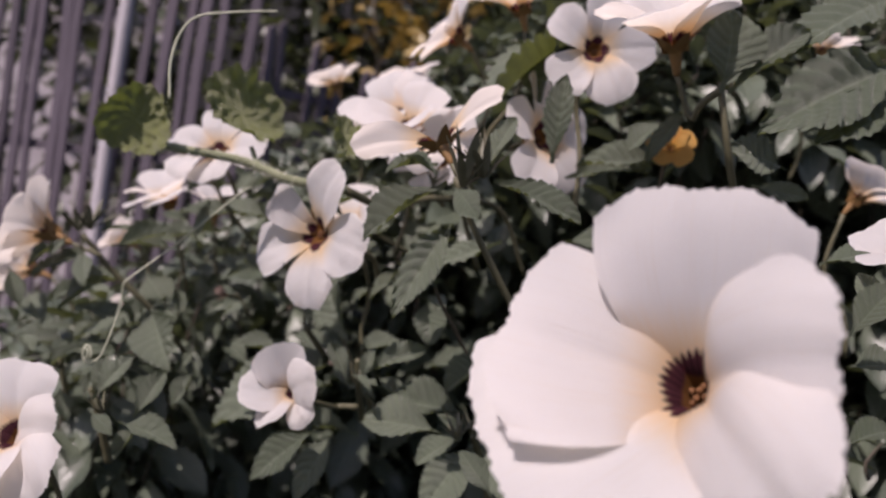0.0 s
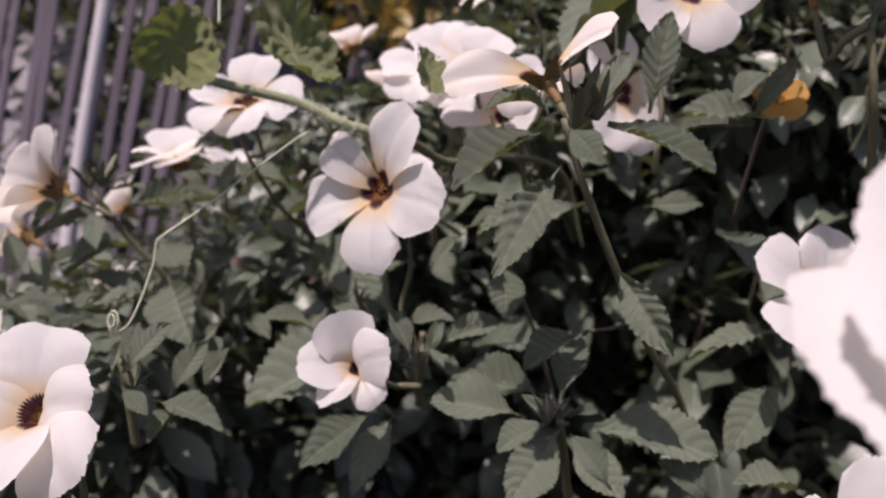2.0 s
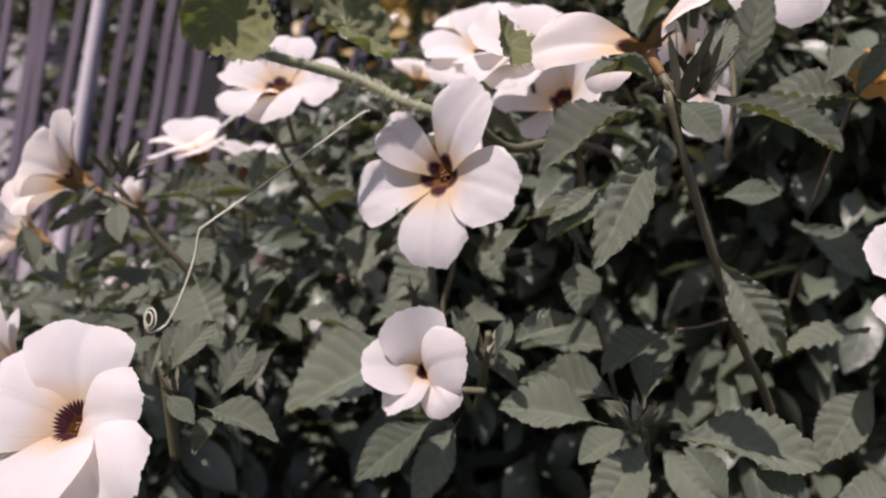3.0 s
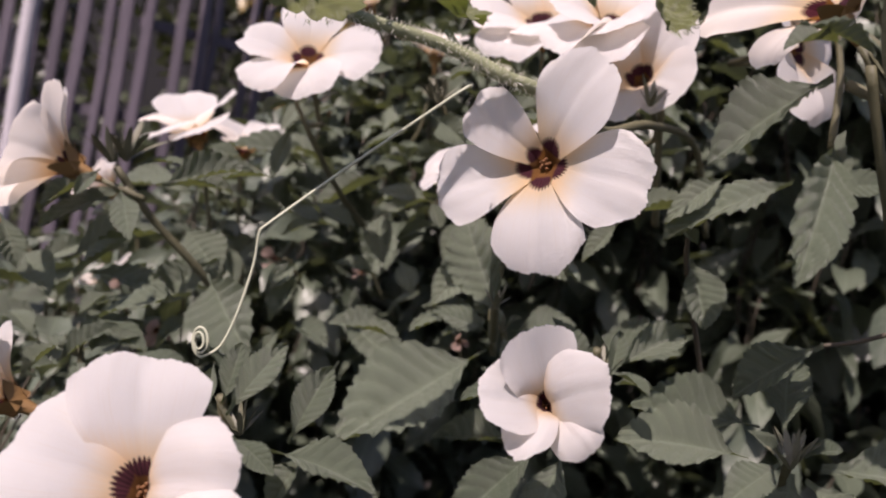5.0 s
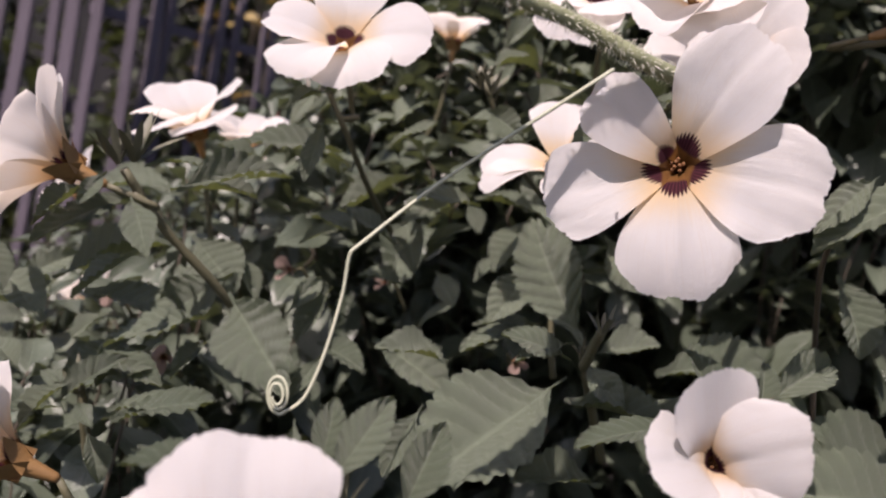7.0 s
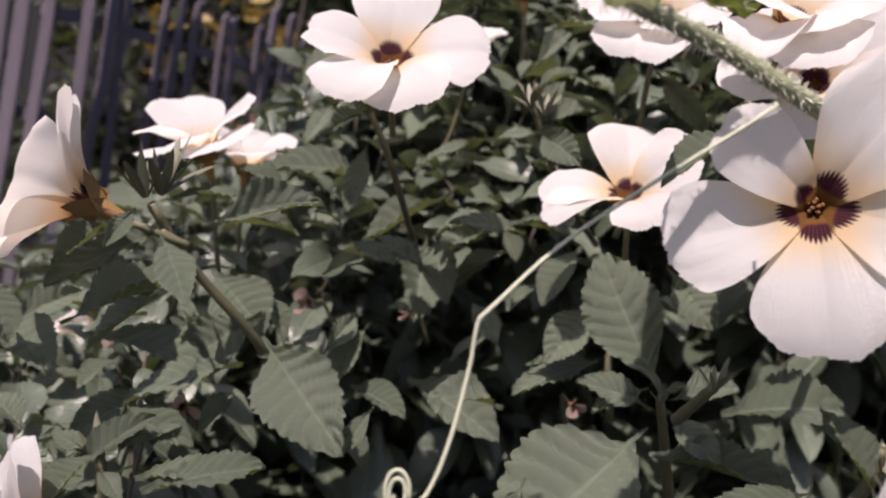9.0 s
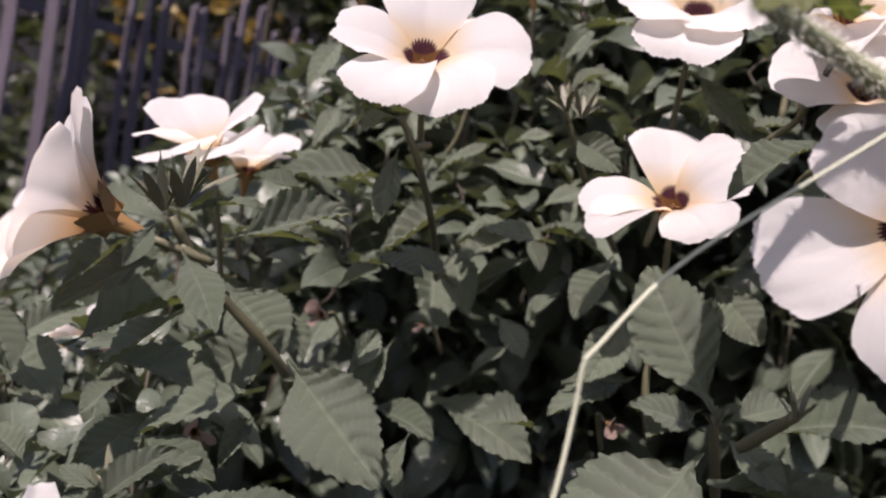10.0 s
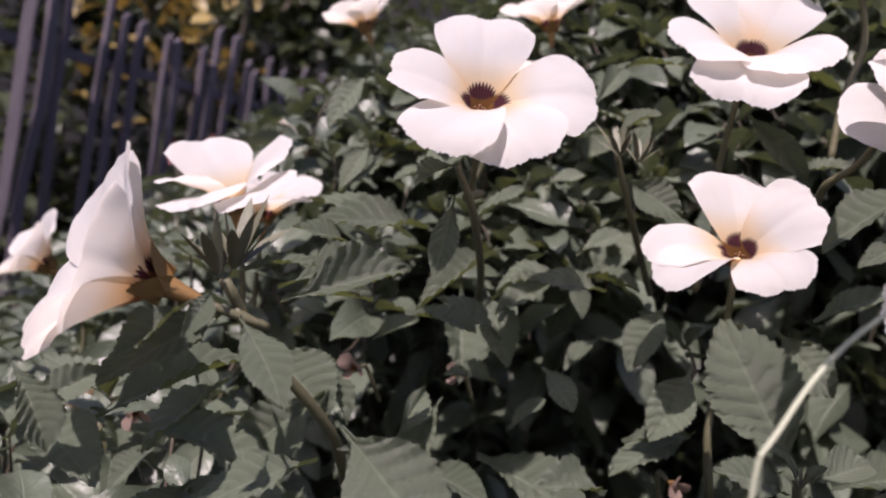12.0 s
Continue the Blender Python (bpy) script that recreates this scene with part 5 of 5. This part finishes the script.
withered_flower((-0.1503, 0.4020, 0.6499), (0.12, -0.99, -0.08), 0.0085, 3)
withered_flower((-0.1122, 0.4416, 0.6758), (-0.65, -0.75, 0.14), 0.0077, 4)
withered_flower((-0.1752, 0.4416, 0.6603), (0.04, -0.99, -0.12), 0.0069, 5)
withered_flower((-0.0747, 0.4494, 0.6737), (-0.65, -0.75, 0.14), 0.0061, 6)
withered_flower((-0.0410, 0.3745, 0.6655), (0.12, -0.99, -0.08), 0.0053, 7)


# ---- the downy climber ----
vine = thing("downy_vine", (-0.0625, 0.2815, 0.7525), "hairy green climber with crinkled young leaves and curling tendrils", "vine")
VINE_LINE = [(-0.0931, 0.2663, 0.7575), (-0.0905, 0.2715, 0.7563), (-0.0720, 0.2805, 0.7547), (-0.0618, 0.2824, 0.7522), (-0.0522, 0.2837, 0.7494), (-0.0342, 0.2943, 0.7477), (-0.0200, 0.3110, 0.7425), (-0.0019, 0.3263, 0.7472), (0.0264, 0.3567, 0.7444), (0.0430, 0.3713, 0.7144)]
part("stem", tube(VINE_LINE[:6], 0.0013, 0.0018, 48, 10, None, 0.05, 3), VINE, vine, "thick hairy pale green stem")
part("stem", tube(VINE_LINE[5:], 0.0017, 0.0010, 40, 10, None, 0.05, 3), STEM, vine, "dull green older stem")


def hairs(points, radius, count, size, seed):
    """Short curved bristles all round a stem."""
    rng = random.Random(seed)
    line = smooth_line(points, 80)
    bm = bmesh.new()
    for k in range(count):
        i = rng.randrange(0, 79)
        c = line[i].lerp(line[i + 1], rng.random())
        d = (line[i + 1] - line[i]).normalized()
        a = d.cross(Vector((0.3, 0.9, 0.2))).normalized()
        b = d.cross(a)
        q = rng.uniform(0, 6.3)
        out = (math.cos(q) * a + math.sin(q) * b + d * rng.uniform(-0.5, 0.3)).normalized()
        ln = size * rng.uniform(0.5, 1.2)
        bend = Vector((rng.uniform(-1, 1), rng.uniform(-1, 1), rng.uniform(-1, 0.4))) * ln * 0.3
        tube([c + out * radius * 0.8, c + out * (radius + ln * 0.5) + bend * 0.3, c + out * (radius + ln) + bend], 0.00008, 0.00003, 3, 3, bm)
    return bm


part("hair_cover", hairs(VINE_LINE[:6], 0.0016, 950, 0.0012, 8), HAIR, vine, "fine pale bristles", kind="stuff")


def vine_leaf_mesh(seed):
    """A young rounded leaf, cupped and crinkled, with a fringed rim; its foot at the origin, its point at y = 1."""
    rng = random.Random(seed)
    ph = rng.uniform(0, 6.3)
    rows, uvs = [], []
    nu, nv = 12, 64
    for i in range(nu):
        s = i / (nu - 1)
        row, uvr = [], []
        for j in range(nv):
            a = 2 * math.pi * j / (nv - 1)
            rim = 0.5 * (1 + 0.10 * math.cos(3 * a + 0.4) + (0.09 * ((j % 4) / 3 - 0.5) if i == nu - 1 else 0))
            x, y = s * rim * math.sin(a) * 1.05, 0.46 - s * rim * math.cos(a)
            z = 0.30 * s ** 2 * (0.6 + 0.4 * math.cos(2 * a)) + 0.030 * s * math.sin(5 * a + ph) + 0.035 * math.sin(13 * a + 9 * s + ph) * s * s + 0.028 * math.sin(11 * a - 14 * s + 2 * ph) * s
            row.append((x, y, z))
            uvr.append((min(1, max(0, y)), min(1, max(0, x * 0.8 + 0.5))))
        rows.append(row)
        uvs.append(uvr)
    return grid_mesh("leaf", rows, uvs)


def vine_leaf(base, tip, normal, seed, joint, thick=0.0010):
    b, e = Vector(base), Vector(tip)
    y = e - b
    size = y.length
    y.normalize()
    z = Vector(normal)
    z = (z - y * z.dot(y)).normalized()
    x = y.cross(z)
    m = Matrix(((x.x, y.x, z.x, b.x), (x.y, y.y, z.y, b.y), (x.z, y.z, z.z, b.z), (0, 0, 0, 1))) @ Matrix.Scale(size, 4)
    ob = part("leaf", vine_leaf_mesh(seed), VINE_LEAF, vine, "crinkled downy young leaf", m)
    bm = bmesh.new()
    rng = random.Random(seed)
    for k in range(170):
        a, s = rng.uniform(0, 6.3), rng.uniform(0.9, 1.0)
        c = m @ Vector((s * 0.52 * math.sin(a), 0.46 - s * 0.5 * math.cos(a), 0.30 * s * s * (0.6 + 0.4 * math.cos(2 * a))))
        out = (c - (m @ Vector((0, 0.46, 0)))).normalized()
        tube([c, c + out * 0.0006, c + out * 0.0013 + Vector((rng.uniform(-1, 1), rng.uniform(-1, 1), rng.uniform(-1, 1))) * 0.0004], 0.00008, 0.00003, 2, 3, bm)
    part("fringe", bm, VINE, ob, "short green hairs along the rim", kind="stuff")
    j = Vector(joint)
    part("leaf_stalk", tube([j, (j + b) / 2 + Vector((0, 0, -0.001)), b], thick, thick * 0.8, 8, 8), VINE, vine)


vine_leaf((-0.0920, 0.2664, 0.7580), (-0.1099, 0.2616, 0.7699), (-0.40, -0.83, 0.40), 4, (-0.0931, 0.2663, 0.7575))
vine_leaf((-0.0687, 0.2906, 0.7591), (-0.0810, 0.3051, 0.7838), (0.71, -0.65, 0.27), 5, (-0.0625, 0.2815, 0.7525))
vine_leaf((-0.0250, 0.2587, 0.7636), (-0.0365, 0.2521, 0.7674), (-0.06, -0.79, 0.61), 6, (-0.0215, 0.2650, 0.7690), 0.0004)

COIL, ACROSS, UP = Vector((-0.1145, 0.2734, 0.6821)), Vector((0.976, -0.165, 0.140)), Vector((-0.118, 0.138, 0.983))
curl_line = [(-0.0632, 0.2735, 0.7459), (-0.0670, 0.2720, 0.7430), (-0.0895, 0.2795, 0.7225), (-0.1036, 0.2763, 0.7093), (-0.1050, 0.2760, 0.7076), (-0.1053, 0.2760, 0.7056), (-0.1056, 0.2758, 0.6998), (-0.1076, 0.2740, 0.6894), (-0.1101, 0.2731, 0.6819)]
for k in range(26):
    a = -1.1 - 2 * math.pi * 2.3 * k / 25
    r = 0.0036 - 0.0023 * k / 25
    curl_line.append(tuple(COIL + ACROSS * 0.58 * r * math.cos(a) + UP * r * math.sin(a) + ACROSS.cross(UP) * 0.0022 * k / 25))
part("tendril", tube(curl_line, 0.00034, 0.00025, 260, 8), TENDRIL, vine, "pale green tendril, kinked and coiled at its end")
part("tendril", tube([(-0.0903, 0.2648, 0.7719), (-0.0913, 0.2660, 0.7837), (-0.0895, 0.2680, 0.7937), (-0.0846, 0.2696, 0.7998), (-0.0728, 0.2719, 0.8029), (-0.0599, 0.2741, 0.8051)], 0.0005, 0.0003, 60, 8), TENDRIL, vine, "thin pale tendril curving upwards")
